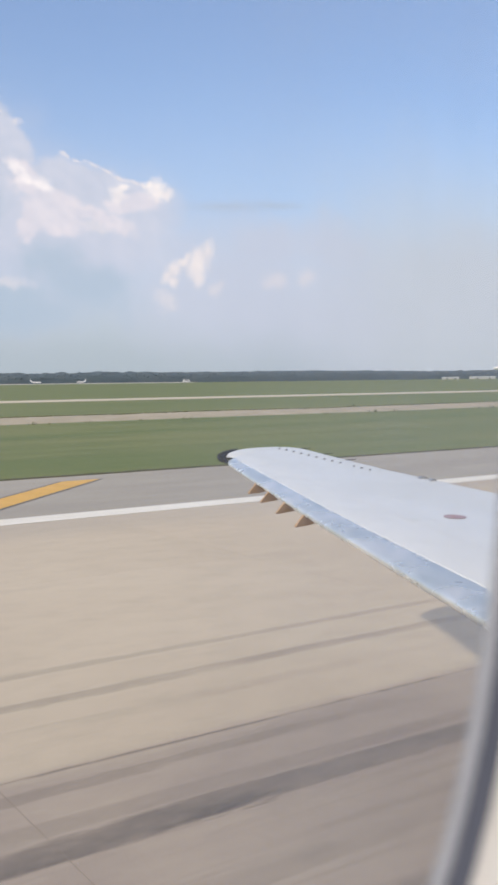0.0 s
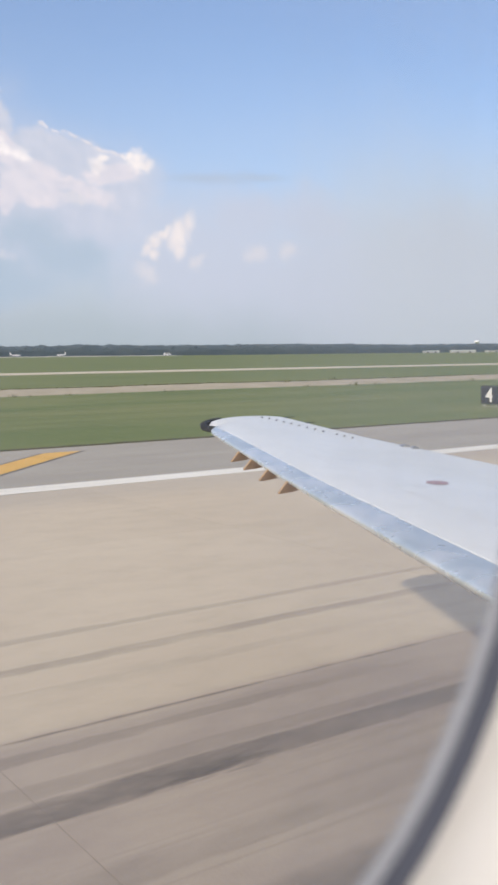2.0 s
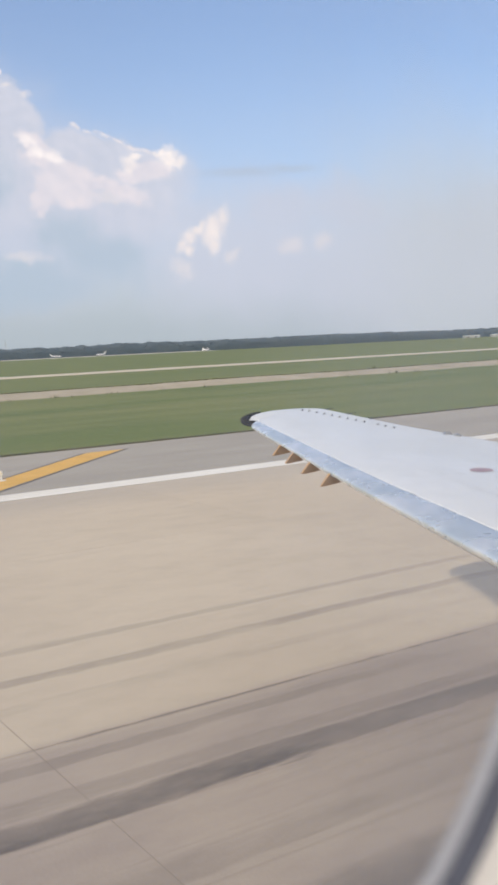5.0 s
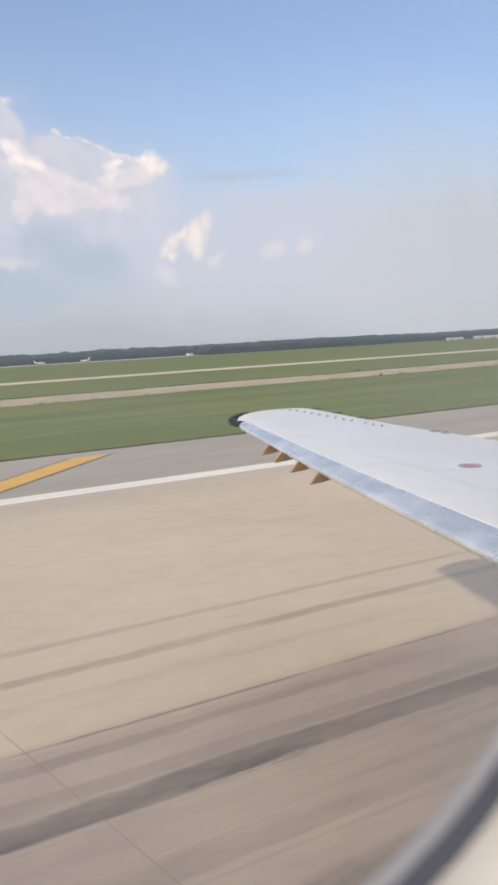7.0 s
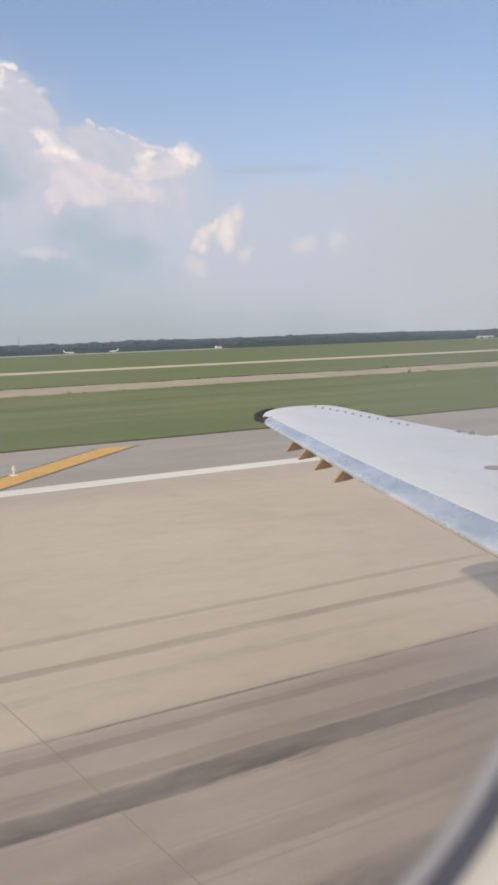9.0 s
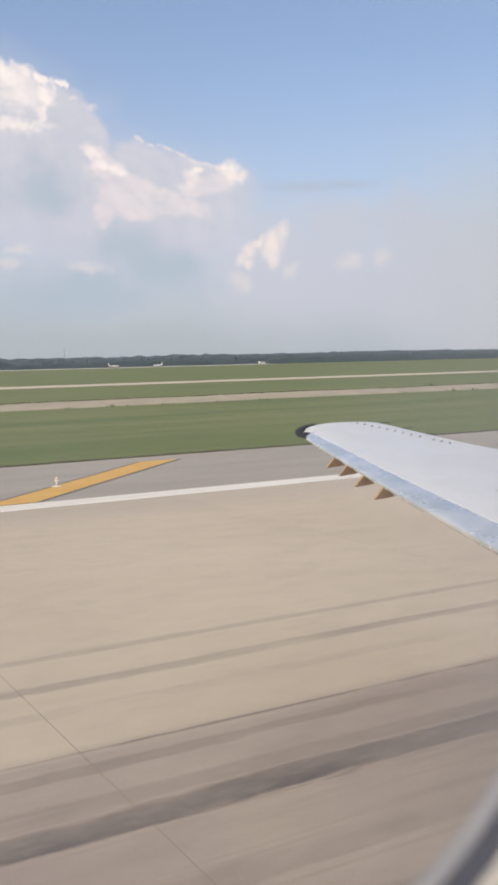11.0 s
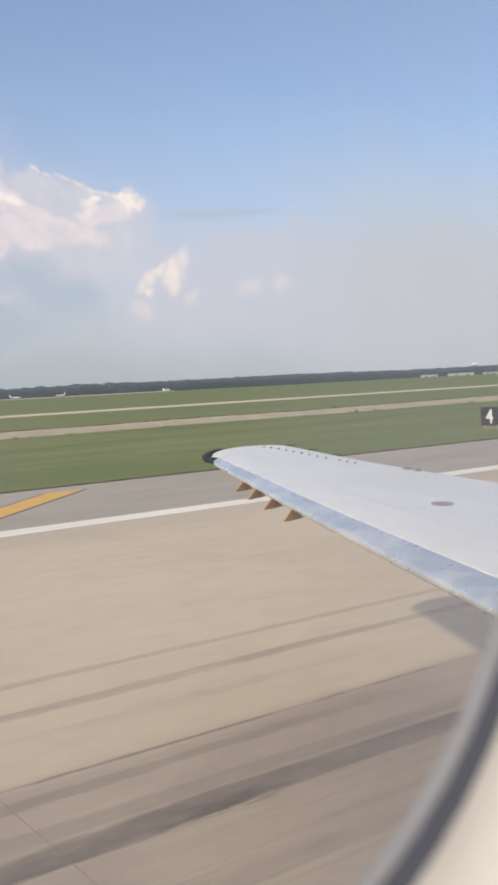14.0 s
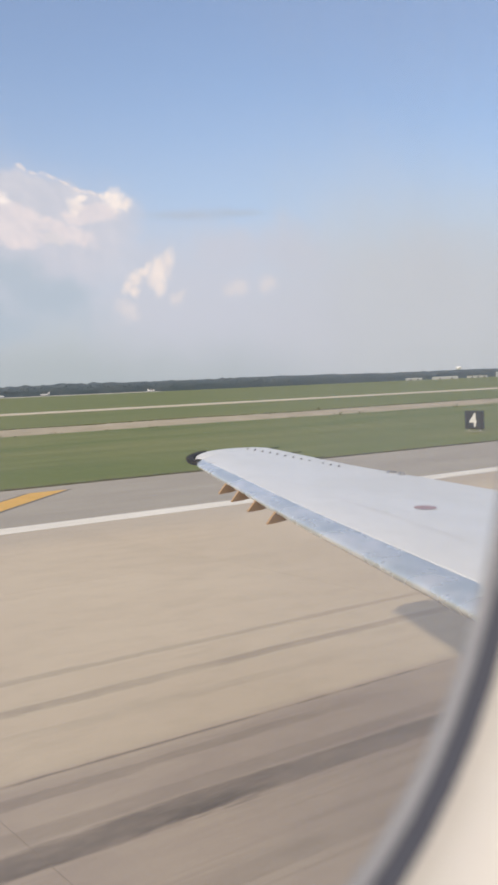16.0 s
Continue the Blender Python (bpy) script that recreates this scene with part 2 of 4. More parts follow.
def concrete(name, colour, pale, rubber):
    """Pavement concrete: slab tone, weathering, and tyre rubber laid down along the runway."""
    m = bpy.data.materials.new(name)
    m.use_nodes = True
    k = Graph(m.node_tree)
    place = k.nodes.new("ShaderNodeNewGeometry").outputs["Position"]
    own = k.nodes.new("ShaderNodeObjectInfo").outputs["Random"]
    y = k.node("ShaderNodeSeparateXYZ", Vector=place).outputs["Y"]
    shade = k.mix(k.step(k.noise(place, 0.22, 4.0), 0.3, 0.7), colour, pale)
    shade = k.mix(k.math("MULTIPLY", own, 0.16), shade, tuple(c * 0.78 for c in colour))
    shade = k.mix(k.math("MULTIPLY", k.step(k.noise(k.scaled(place, 0.55, 1, 1), 2.2, 6.0, 0.7), 0.40, 0.75), 0.26), shade, tuple(c * 0.62 for c in colour))
    shade = k.mix(k.math("MULTIPLY", k.step(k.noise(place, 60.0, 3.0), 0.4, 0.8), 0.12), shade, tuple(c * 0.6 for c in colour))
    # dust and grime towards the edge stripe
    edge = k.step(k.math("ADD", y, k.math("MULTIPLY", k.noise(k.scaled(place, 0.1, 0.6, 1), 1.0, 4.0), 1.6)), 18.4, 21.4)
    shade = k.mix(k.math("MULTIPLY", edge, 0.42), shade, (0.335, 0.305, 0.275))
    if rubber:
        drift = k.math("MULTIPLY", k.math("SUBTRACT", k.noise(k.scaled(place, 0.05, 0.05, 1, 2.0), 1.0, 1.0), 0.5), 0.22)
        fray = k.math("MULTIPLY", k.math("SUBTRACT", k.noise(k.scaled(place, 0.35, 7.0, 1), 1.0, 4.0, 0.65), 0.5), 0.22)
        nibble = k.math("MULTIPLY", k.math("SUBTRACT", k.noise(k.scaled(place, 3.0, 16.0, 1), 1.0, 4.0, 0.7), 0.5), 0.13)
        track_y = k.math("ADD", k.math("ADD", k.math("ADD", y, drift), fray), nibble)
        thin = k.noise(k.scaled(place, 0.045, 2.6, 1, 0, 7.7), 1.0, 4.0, 0.65)
        patch = k.noise(k.scaled(place, 0.9, 2.2, 1), 1.0, 6.0, 0.72)
        grit = k.noise(k.scaled(place, 5.0, 12.0, 1), 1.0, 4.0, 0.7)
        total = None
        # lateral place, half width, darkness, seed and least darkness of each tyre track
        for seat, half, strength, seed, least in (
                (10.02, 0.09, 0.21, 1.3, 0.0), (9.08, 0.12, 0.29, 3.9, 0.0), (8.35, 0.12, 0.14, 5.2, 0.0), (7.05, 0.10, 0.25, 7.4, 0.0), (6.10, 0.19, 0.72, 6.1, 0.62),
                (5.05, 0.15, 0.66, 8.3, 0.15), (4.25, 0.24, 0.66, 9.7, 0.35), (3.1, 0.45, 0.62, 2.2, 0.3), (1.6, 0.8, 0.5, 4.4, 0.4)):
            lane = k.step(k.math("ABSOLUTE", k.math("SUBTRACT", track_y, seat)), half * 1.1, half * 0.65)
            broken = k.step(k.noise(k.scaled(place, 0.13, 0.4, 1, seed, seed), 1.0, 4.0, 0.6), 0.40, 0.56, least, 1.0)
            lane = k.math("MULTIPLY", k.math("MULTIPLY", lane, broken), strength)
            total = lane if total is None else k.math("MAXIMUM", total, lane)
        inner = k.step(y, 7.9, 6.5)
        loose = k.math("MULTIPLY", k.math("MULTIPLY", k.step(thin, 0.52, 0.64), inner), 0.20)
        total = k.math("MAXIMUM", total, loose)
        worn = k.math("MULTIPLY", k.step(patch, 0.28, 0.60, 0.68, 1.0), k.step(grit, 0.3, 0.6, 0.8, 1.0))
        total = k.math("MULTIPLY", k.math("MULTIPLY", total, worn), rubber, clamp=True)
        # the lane under the wheels is filmed over, from the lengthwise joint inwards
        film = k.math("MULTIPLY", k.step(track_y, 7.62, 7.22), k.step(k.noise(k.scaled(place, 0.22, 0.5, 1), 1.0, 6.0, 0.7), 0.28, 0.72, 0.36, 0.70))
        shade = k.mix(film, shade, (0.230, 0.188, 0.178))
        # crumbled, dirty margins of the lengthwise joint
        seam_y = k.math("ABSOLUTE", k.math("SUBTRACT", k.math("ADD", y, k.math("MULTIPLY", nibble, 0.5)), 7.40))
        crumb = k.math("MULTIPLY", k.step(seam_y, 0.045, 0.012), k.step(k.noise(k.scaled(place, 0.8, 1.0, 1), 1.0, 4.0, 0.7), 0.44, 0.58, 0.1, 0.6))
        shade = k.mix(crumb, shade, (0.16, 0.135, 0.12))
        shade = k.mix(total, shade, (0.062, 0.054, 0.053))
    bsdf = k.node("ShaderNodeBsdfPrincipled", Base_Color=shade, Roughness=0.82)
    k.put(bsdf.inputs["Normal"], k.node("ShaderNodeBump", Strength=0.25, Distance=0.01, Height=k.noise(place, 35.0, 4.0)).outputs[0])
    k.links.new(bsdf.outputs[0], k.nodes.new("ShaderNodeOutputMaterial").inputs["Surface"])
    return m


def turf(name):
    """Mown airfield grass, banded along the mowing direction."""
    m = bpy.data.materials.new(name)
    m.use_nodes = True
    k = Graph(m.node_tree)
    place = k.nodes.new("ShaderNodeNewGeometry").outputs["Position"]
    bands = k.noise(k.scaled(place, 0.012, 0.16, 1), 1.0, 4.0, 0.6)
    patches = k.noise(k.scaled(place, 0.06, 0.22, 1), 1.0, 5.0, 0.65)
    blades = k.noise(k.scaled(place, 2.0, 7.0, 1), 1.0, 4.0, 0.7)
    shade = k.mix(k.step(bands, 0.32, 0.68), (0.112, 0.152, 0.038), (0.180, 0.196, 0.070))
    shade = k.mix(k.math("MULTIPLY", k.step(patches, 0.42, 0.75), 0.6), shade, (0.060, 0.104, 0.028))
    shade = k.mix(k.math("MULTIPLY", k.step(patches, 0.50, 0.24), 0.35), shade, (0.175, 0.162, 0.080))
    shade = k.mix(k.math("MULTIPLY", k.step(blades, 0.4, 0.75), 0.35), shade, (0.050, 0.078, 0.026))
    bsdf = k.node("ShaderNodeBsdfPrincipled", Base_Color=shade, Roughness=0.9)
    k.put(bsdf.inputs["Normal"], k.node("ShaderNodeBump", Strength=0.5, Distance=0.05, Height=blades).outputs[0])
    k.links.new(bsdf.outputs[0], k.nodes.new("ShaderNodeOutputMaterial").inputs["Surface"])
    return m


CONCRETE = concrete("runway_concrete", (0.510, 0.433, 0.335), (0.564, 0.486, 0.382), 1.22)
JOINT = material("joint_sealant", (0.25, 0.212, 0.175), 0.8, scale=1.5)
ASPHALT = material("shoulder_asphalt", (0.365, 0.340, 0.298), 0.9, second=(0.295, 0.275, 0.245), scale=0.5, amount=0.7, fine_scale=30.0, bump=0.3, stretch=(0.25, 1, 1))
WHITE_LINE = material("white_marking_paint", (0.80, 0.775, 0.71), 0.6, second=(0.66, 0.63, 0.56), scale=0.9, amount=0.6, fine_scale=14.0, stretch=(0.4, 1, 1))
YELLOW = material("yellow_marking_paint", (0.70, 0.41, 0.075), 0.6, second=(0.58, 0.34, 0.08), scale=0.9, amount=0.6, fine_scale=14.0)
BLACK_LINE = material("black_marking_paint", (0.12, 0.112, 0.105), 0.7, second=(0.19, 0.175, 0.16), scale=2.0)
GRASS = turf("mown_grass")
BLADES = material("grass_blades", (0.085, 0.115, 0.035), 0.8, second=(0.15, 0.14, 0.06), scale=3.0, amount=0.8)
DIRT = material("bare_bank_soil", (0.43, 0.375, 0.29), 0.95, second=(0.33, 0.295, 0.22), scale=0.25, amount=0.9, fine_scale=3.0, bump=0.5)
EDGE_SOIL = material("damp_edge_soil", (0.115, 0.098, 0.070), 0.95, second=(0.075, 0.085, 0.040), scale=1.2, amount=0.9, fine_scale=9.0, bump=0.4)
CHUTE = material("weathered_chute_concrete", (0.50, 0.47, 0.41), 0.85, second=(0.40, 0.37, 0.32), scale=0.6)
TAXI = material("far_taxiway_concrete", (0.60, 0.535, 0.43), 0.85, second=(0.50, 0.44, 0.35), scale=0.08, amount=0.8, stretch=(0.2, 1, 1))
APRON = material("far_apron_concrete", (0.50, 0.48, 0.44), 0.85, second=(0.42, 0.40, 0.36), scale=0.05)
# leaf colours are shifted towards blue-grey to paint in the distance haze
HAZED_LEAVES = material("hazed_far_foliage", (0.084, 0.120, 0.152), 0.95, second=(0.106, 0.140, 0.166), scale=0.12, amount=0.9, fine_scale=0.8)
PAINT = material("white_aircraft_paint", (0.685, 0.70, 0.71), 0.38, second=(0.615, 0.635, 0.645), scale=1.6, amount=0.6, fine_scale=9.0, stretch=(1, 0.5, 1), coat=0.15)
# blue-grey blotches in the metal's colour: stains, and mottled cloud reflections painted in
METAL = material("polished_leading_edge_aluminium", (0.88, 0.89, 0.88), 0.27, 0.60, second=(0.56, 0.64, 0.68), scale=2.6, amount=0.85, fine_scale=5.5, stretch=(1.6, 0.7, 1.6), bump=0.0)
SEAM = material("dark_panel_gap", (0.62, 0.63, 0.65), 0.5)
PLACARD = material("faded_placard", (0.50, 0.56, 0.55), 0.5, scale=20.0)
BLADE = material("grey_vortex_blade", (0.30, 0.30, 0.33), 0.6)
LENS = material("dark_tip_lens", (0.014, 0.015, 0.018), 0.8, scale=4.0)
TAN = material("tan_vortilon_paint", (0.44, 0.285, 0.155), 0.55, second=(0.35, 0.225, 0.12), scale=9.0, amount=0.7, local=True)
RED = material("faded_red_ring_paint", (0.40, 0.275, 0.295), 0.55, second=(0.34, 0.24, 0.26), scale=20.0)
BLACK = material("black_rubber", (0.03, 0.03, 0.03), 0.7)
PANEL = material("warm_white_cabin_plastic", (0.80, 0.752, 0.712), 0.5, second=(0.77, 0.718, 0.676), scale=3.0, amount=0.4, bump=0.05)
LIP = material("pale_grey_window_lip", (0.285, 0.29, 0.325), 0.6, second=(0.25, 0.255, 0.285), scale=14.0)
SEAL = material("dark_window_seal", (0.050, 0.055, 0.082), 0.7, second=(0.066, 0.072, 0.10), scale=14.0)
CARPET = material("cabin_carpet", (0.07, 0.08, 0.12), 0.95, scale=8.0)
SIGN_FACE = material("black_sign_face", (0.035, 0.037, 0.042), 0.5, scale=2.0)
SIGN_TEXT = material("white_sign_numeral", (0.85, 0.85, 0.83), 0.5, scale=3.0)
GALV = material("galvanised_steel", (0.50, 0.51, 0.52), 0.45, 0.8, scale=6.0)
POST_WHITE = material("white_lamp_post_paint", (0.78, 0.76, 0.70), 0.5, scale=6.0)
LAMP_GLASS = material("amber_lamp_glass", (0.75, 0.70, 0.58), 0.15, scale=6.0)
WALL_PALE = material("pale_metal_cladding", (0.50, 0.51, 0.50), 0.6, second=(0.43, 0.44, 0.43), scale=0.15)
ROOF_PALE = material("pale_metal_roof", (0.52, 0.56, 0.54), 0.5, second=(0.44, 0.48, 0.46), scale=0.1)
DARK_OPENING = material("dark_doorway", (0.09, 0.095, 0.10), 0.6, scale=0.3)
TANK = material("white_tank_paint", (0.84, 0.85, 0.87), 0.4, scale=0.2)

GLASS = bpy.data.materials.new("window_glass")
GLASS.use_nodes = True
g = Graph(GLASS.node_tree)
clear, shine = g.nodes.new("ShaderNodeBsdfTransparent"), g.node("ShaderNodeBsdfGlossy", Roughness=0.04)
gloss = g.node("ShaderNodeFresnel", IOR=1.04)
both = g.nodes.new("ShaderNodeMixShader")
g.put(both.inputs[0], gloss.outputs[0])
g.links.new(clear.outputs[0], both.inputs[1])
g.links.new(shine.outputs[0], both.inputs[2])
scuffs = g.node("ShaderNodeBsdfTranslucent", Color=(0.95, 0.97, 1.0, 1.0))
dusty = g.nodes.new("ShaderNodeMixShader")
spot = g.nodes.new("ShaderNodeNewGeometry").outputs["Position"]
film = g.step(g.noise(spot, 9.0, 3.0), 0.3, 0.8, 0.02, 0.05)
wiped = g.step(g.noise(g.scaled(spot, 22.0, 1.0, 5.0), 1.0, 4.0, 0.6), 0.38, 0.72, 0.01, 0.10)
rim_dust = g.step(g.node("ShaderNodeSeparateXYZ", Vector=spot).outputs["X"], 0.032 + 0.08, 0.032 + 0.17, 0.12, 1.0)
g.put(dusty.inputs[0], g.math("ADD", film, g.math("MULTIPLY", g.math("ADD", wiped, 0.11), rim_dust)))
g.links.new(both.outputs[0], dusty.inputs[1])
g.links.new(scuffs.outputs[0], dusty.inputs[2])
g.links.new(dusty.outputs[0], g.nodes.new("ShaderNodeOutputMaterial").inputs["Surface"])


# ---------------------------------------------------------------- building helpers
def mesh_of(name, bm, mat, smooth=False):
    data = bpy.data.meshes.new(name)
    bmesh.ops.recalc_face_normals(bm, faces=bm.faces)
    bm.to_mesh(data)
    bm.free()
    if mat:
        data.materials.append(mat)
    if smooth:
        data.polygons.foreach_set("use_smooth", [True] * len(data.polygons))
    return data


def part(name, bm, mat, parent=None, label="", smooth=False):
    """One bmesh as one mesh object under a thing."""
    ob = new(name, mesh_of(name, bm, mat, smooth))
    ob.parent = parent
    return tagged(ob, label)


def thing(name, label, category, group="", kind="", at=None):
    ob = new(name)
    ob.empty_display_size = 0.3
    if at is not None:
        ob.matrix_basis = at
    return tagged(ob, label, category, group, kind)


def box(bm, lo, hi, bevel=0.0):
    made = bmesh.ops.create_cube(bm, size=1.0)["verts"]
    for p in made:
        p.co = Vector([lo[n] + (p.co[n] + 0.5) * (hi[n] - lo[n]) for n in range(3)])
    if bevel:
        edges = list({e for p in made for e in p.link_edges})
        bmesh.ops.bevel(bm, geom=edges, offset=bevel, segments=2, affect="EDGES", profile=0.5)
    return bm


def tube(bm, a, b, ra, rb=None, sides=12, caps=True):
    a, b = Vector(a), Vector(b)
    turn = (b - a).to_track_quat("Z", "Y").to_matrix().to_4x4()
    bmesh.ops.create_cone(bm, cap_ends=caps, segments=sides, radius1=ra, radius2=ra if rb is None else rb, depth=(b - a).length,
                          matrix=Matrix.Translation((a + b) / 2) @ turn)
    return bm


def loft(bm, rings, closed=True, wrap=True):
    """Skins a row of rings of points."""
    rows = [[bm.verts.new(p) for p in ring] for ring in rings]
    for r0, r1 in zip(rows, rows[1:]):
        n = len(r0)
        for k in range(n if wrap else n - 1):
            bm.faces.new((r0[k], r0[(k + 1) % n], r1[(k + 1) % n], r1[k]))
    if closed:
        bm.faces.new(rows[0][::-1])
        bm.faces.new(rows[-1])
    return bm


def sheet(bm, xs, ys, height):
    rows = [[bm.verts.new((x, y, height(x, y))) for x in xs] for y in ys]
    for r0, r1 in zip(rows, rows[1:]):
        for k in range(len(xs) - 1):
            bm.faces.new((r0[k], r0[k + 1], r1[k + 1], r1[k]))
    return bm


# ---------------------------------------------------------------- ground
SHOULDER_IN, GRASS_EDGE, NEAR_EDGE = 21.78, 30.2, -23.4
bm = bmesh.new()
ys = [-4500, -900, -200, -60, -32, NEAR_EDGE, 0, 20, GRASS_EDGE, 36, 46, 58, 68, 76, 90, 110, 141, 160, 300, 600, 1200, 2500, 4600]
xs = [-4600, -1500, -500, -200, -80, -20, 20, 60, 110, 180, 300, 500, 900, 1600, 2800, 4600]
ground = tagged(part("ground", sheet(bm, xs, ys, lambda x, y: -0.07), GRASS), "mown green airfield grass reaching the horizon", "grass", kind="structure")

bm = bmesh.new()
box(bm, (-900, SHOULDER_IN - 0.05, -0.4), (1500, GRASS_EDGE, -0.004))
shoulder = tagged(part("pavement", bm, ASPHALT), "grey weathered asphalt runway shoulder", "shoulder", kind="structure")

bm = bmesh.new()
box(bm, (-900, NEAR_EDGE, -0.5), (1500, SHOULDER_IN - 0.012, -0.0018))
runway = tagged(part("road", bm, JOINT), "beige concrete runway with jointed slabs and tyre streaks", "runway", kind="structure")

bm = bmesh.new()
for x0 in range(-900, 1500, 60):
    box(bm, (x0, 20.83, 0.003), (x0 + 60.0, 21.73, 0.007))
tagged(part("edge_line", bm, WHITE_LINE), "solid white painted runway edge stripe", "road marking", kind="structure")


def chevron(x):
    """A diagonal yellow stripe with black borders across the shoulder."""
    mark = thing("shoulder_marking", "yellow diagonal shoulder stripe with black borders on asphalt", "road marking", "shoulder stripes", at=pose(x, 0, 0))
    y0, y1 = 21.86, 28.75
    for name, a, b, z, mat in (("black_border", -1.50, 0.10, 0.002, BLACK_LINE), ("yellow_stripe", -1.34, -0.06, 0.006, YELLOW)):
        bm = bmesh.new()
        low = [bm.verts.new(p) for p in ((a + y0, y0, z - 0.005), (b + y0, y0, z - 0.005), (b + y1, y1, z - 0.005), (a + y1, y1, z - 0.005))]
        top = [bm.verts.new(p.co + Vector((0, 0, 0.005))) for p in low]
        bm.faces.new(top)
        for k in range(4):
            bm.faces.new((low[k], low[(k + 1) % 4], top[(k + 1) % 4], top[k]))
        part(name, bm, mat, mark)
    return mark


first = chevron(-15.10)
for k in (-3, -2, -1, 1, 2, 3, 4):
    copy_thing(first, pose(-15.10 + 30.48 * k, 0, 0))


def touchdown_bar(y0):
    """A broad white bar with a black border, painted lengthwise on the concrete."""
    mark = thing("touchdown_marking", "broad white runway bar with black painted border", "road marking", "touchdown bars", at=pose(45.0, y0, 0))
    for name, grow, z, mat in (("black_border", 0.22, 0.004, BLACK_LINE), ("white_bar", 0.0, 0.008, WHITE_LINE)):
        bm = bmesh.new()
        box(bm, (-grow, -grow, 0.0005), (22.86 + grow, 2.03 + grow, z))
        part(name, bm, mat, mark)


for y0 in (9.81, 13.24):
    touchdown_bar(y0)

# bank of bare soil across the field, with its concrete chutes, and the far taxiway
bm = bmesh.new()
xs = [-300 + 6 * k for k in range(220)]


def bank(x, y):
    rise = (y - 69.9) / 4.6
    return -0.10 + 0.42 * max(0.0, min(1.0, rise)) * (1 if y < 78 else 0) + 0.10 * noise.noise((x * 0.06, y * 0.2, 0)) * max(0.0, min(1.0, 1.6 * rise))


def wavy(y, x):
    return y + 1.3 * noise.noise((x * 0.03, 7.3, 4.0)) + 0.5 * noise.noise((x * 0.15, 7.3 + 0.05 * y, 9.0))


rows = [[bm.verts.new((x, wavy(70.0, x), -0.4)) for x in xs]]
for y in (70.1, 70.4, 70.9, 71.5, 72.4, 73.4, 74.2):
    rows.append([bm.verts.new((x, wavy(y, x), bank(x, y))) for x in xs])
rows.append([bm.verts.new((x, wavy(74.4, x), -0.3)) for x in xs])
for r0, r1 in zip(rows, rows[1:]):
    for k in range(len(xs) - 1):
        bm.faces.new((r0[k], r0[k + 1], r1[k + 1], r1[k]))
tagged(part("ditch_bank", bm, DIRT, smooth=True), "bare tan soil bank crossing the airfield grass", "bank", kind="structure")

bm = bmesh.new()
box(bm, (-900, 136, -0.3), (1900, 149, -0.02))
tagged(part("taxiway", bm, TAXI), "pale tan concrete taxiway across the grass", "taxiway", kind="structure")
bm = bmesh.new()
box(bm, (-900, 690, -1.2), (420, 716, -0.1))
for p in bm.verts:
    if p.co.y > 700 and p.co.z > -0.5:
        p.co.z = 0.35
tagged(part("apron", bm, APRON), "pale concrete apron in front of the woods", "apron", kind="structure")

chute = thing("drain_chute", "pale weathered concrete drain chute on the soil bank", "drain chute", "bank chutes", at=pose(96, 0, 0))
bm = bmesh.new()
for a, b, z in ((0.0, 3.0, 0.0), (-0.3, 0.0, 0.05), (3.0, 3.3, 0.05)):
    low = [bm.verts.new(p) for p in ((a - 2.6, 68.6, 0.02 + z), (b - 2.6, 68.6, 0.02 + z), (b + 1.6, 74.0, 0.46 + z), (a + 1.6, 74.0, 0.46 + z))]
    under = [bm.verts.new(p.co - Vector((0, 0, 0.5))) for p in low]
    bm.faces.new(low)
    for k in range(4):
        bm.faces.new((under[k], under[(k + 1) % 4], low[(k + 1) % 4], low[k]))
part("trough", bm, CHUTE, chute)
for k in (1, 2, 3):
    copy_thing(chute, pose(96 + 6.2 * k, 0, 0))

# scrub tufts on the bank
rng = random.Random(5)
bm = bmesh.new()
for _ in range(36):
    x = rng.uniform(10, 190)
    y = rng.choice((rng.gauss(74.4, 0.5), rng.gauss(68.8, 0.5), rng.uniform(69, 73.5)))
    size = rng.uniform(0.05, 0.16) 
    for _ in range(5):
        c = Vector((x + rng.gauss(0, size * 2.2), y + rng.gauss(0, size), bank(x, y) + 0.1))
        for k in range(4):
            d = Vector((rng.uniform(-1, 1), rng.uniform(-1, 1), 0)) * size
            tip = c + d * 0.6 + Vector((0, 0, size * rng.uniform(0.8, 1.6)))
            bm.faces.new([bm.verts.new(p) for p in (c - d * 0.3 - Vector((0, 0, 0.3)), c + d * 0.5 - Vector((0, 0, 0.3)), tip)])
tagged(part("scrub", bm, BLADES), "low dark green scrub along the soil bank", "scrub", kind="stuff")

# ragged turf along the crest of the bank
bm = bmesh.new()
for _ in range(5200):
    x = rng.uniform(-20, 230)
    c = Vector((x, wavy(74.2, x) + rng.gauss(0, 0.12), bank(x, 74.2) - 0.05))
    h, w = rng.uniform(0.07, 0.13), rng.uniform(0.10, 0.30)
    d = Vector((w, rng.gauss(0, 0.03), 0))
    bm.faces.new([bm.verts.new(p) for p in (c - d, c + d, c + Vector((rng.gauss(0, 0.05), 0, h)))])
tagged(part("crest_turf", bm, BLADES), "ragged dark turf along the crest of the soil bank", "grass", kind="stuff")

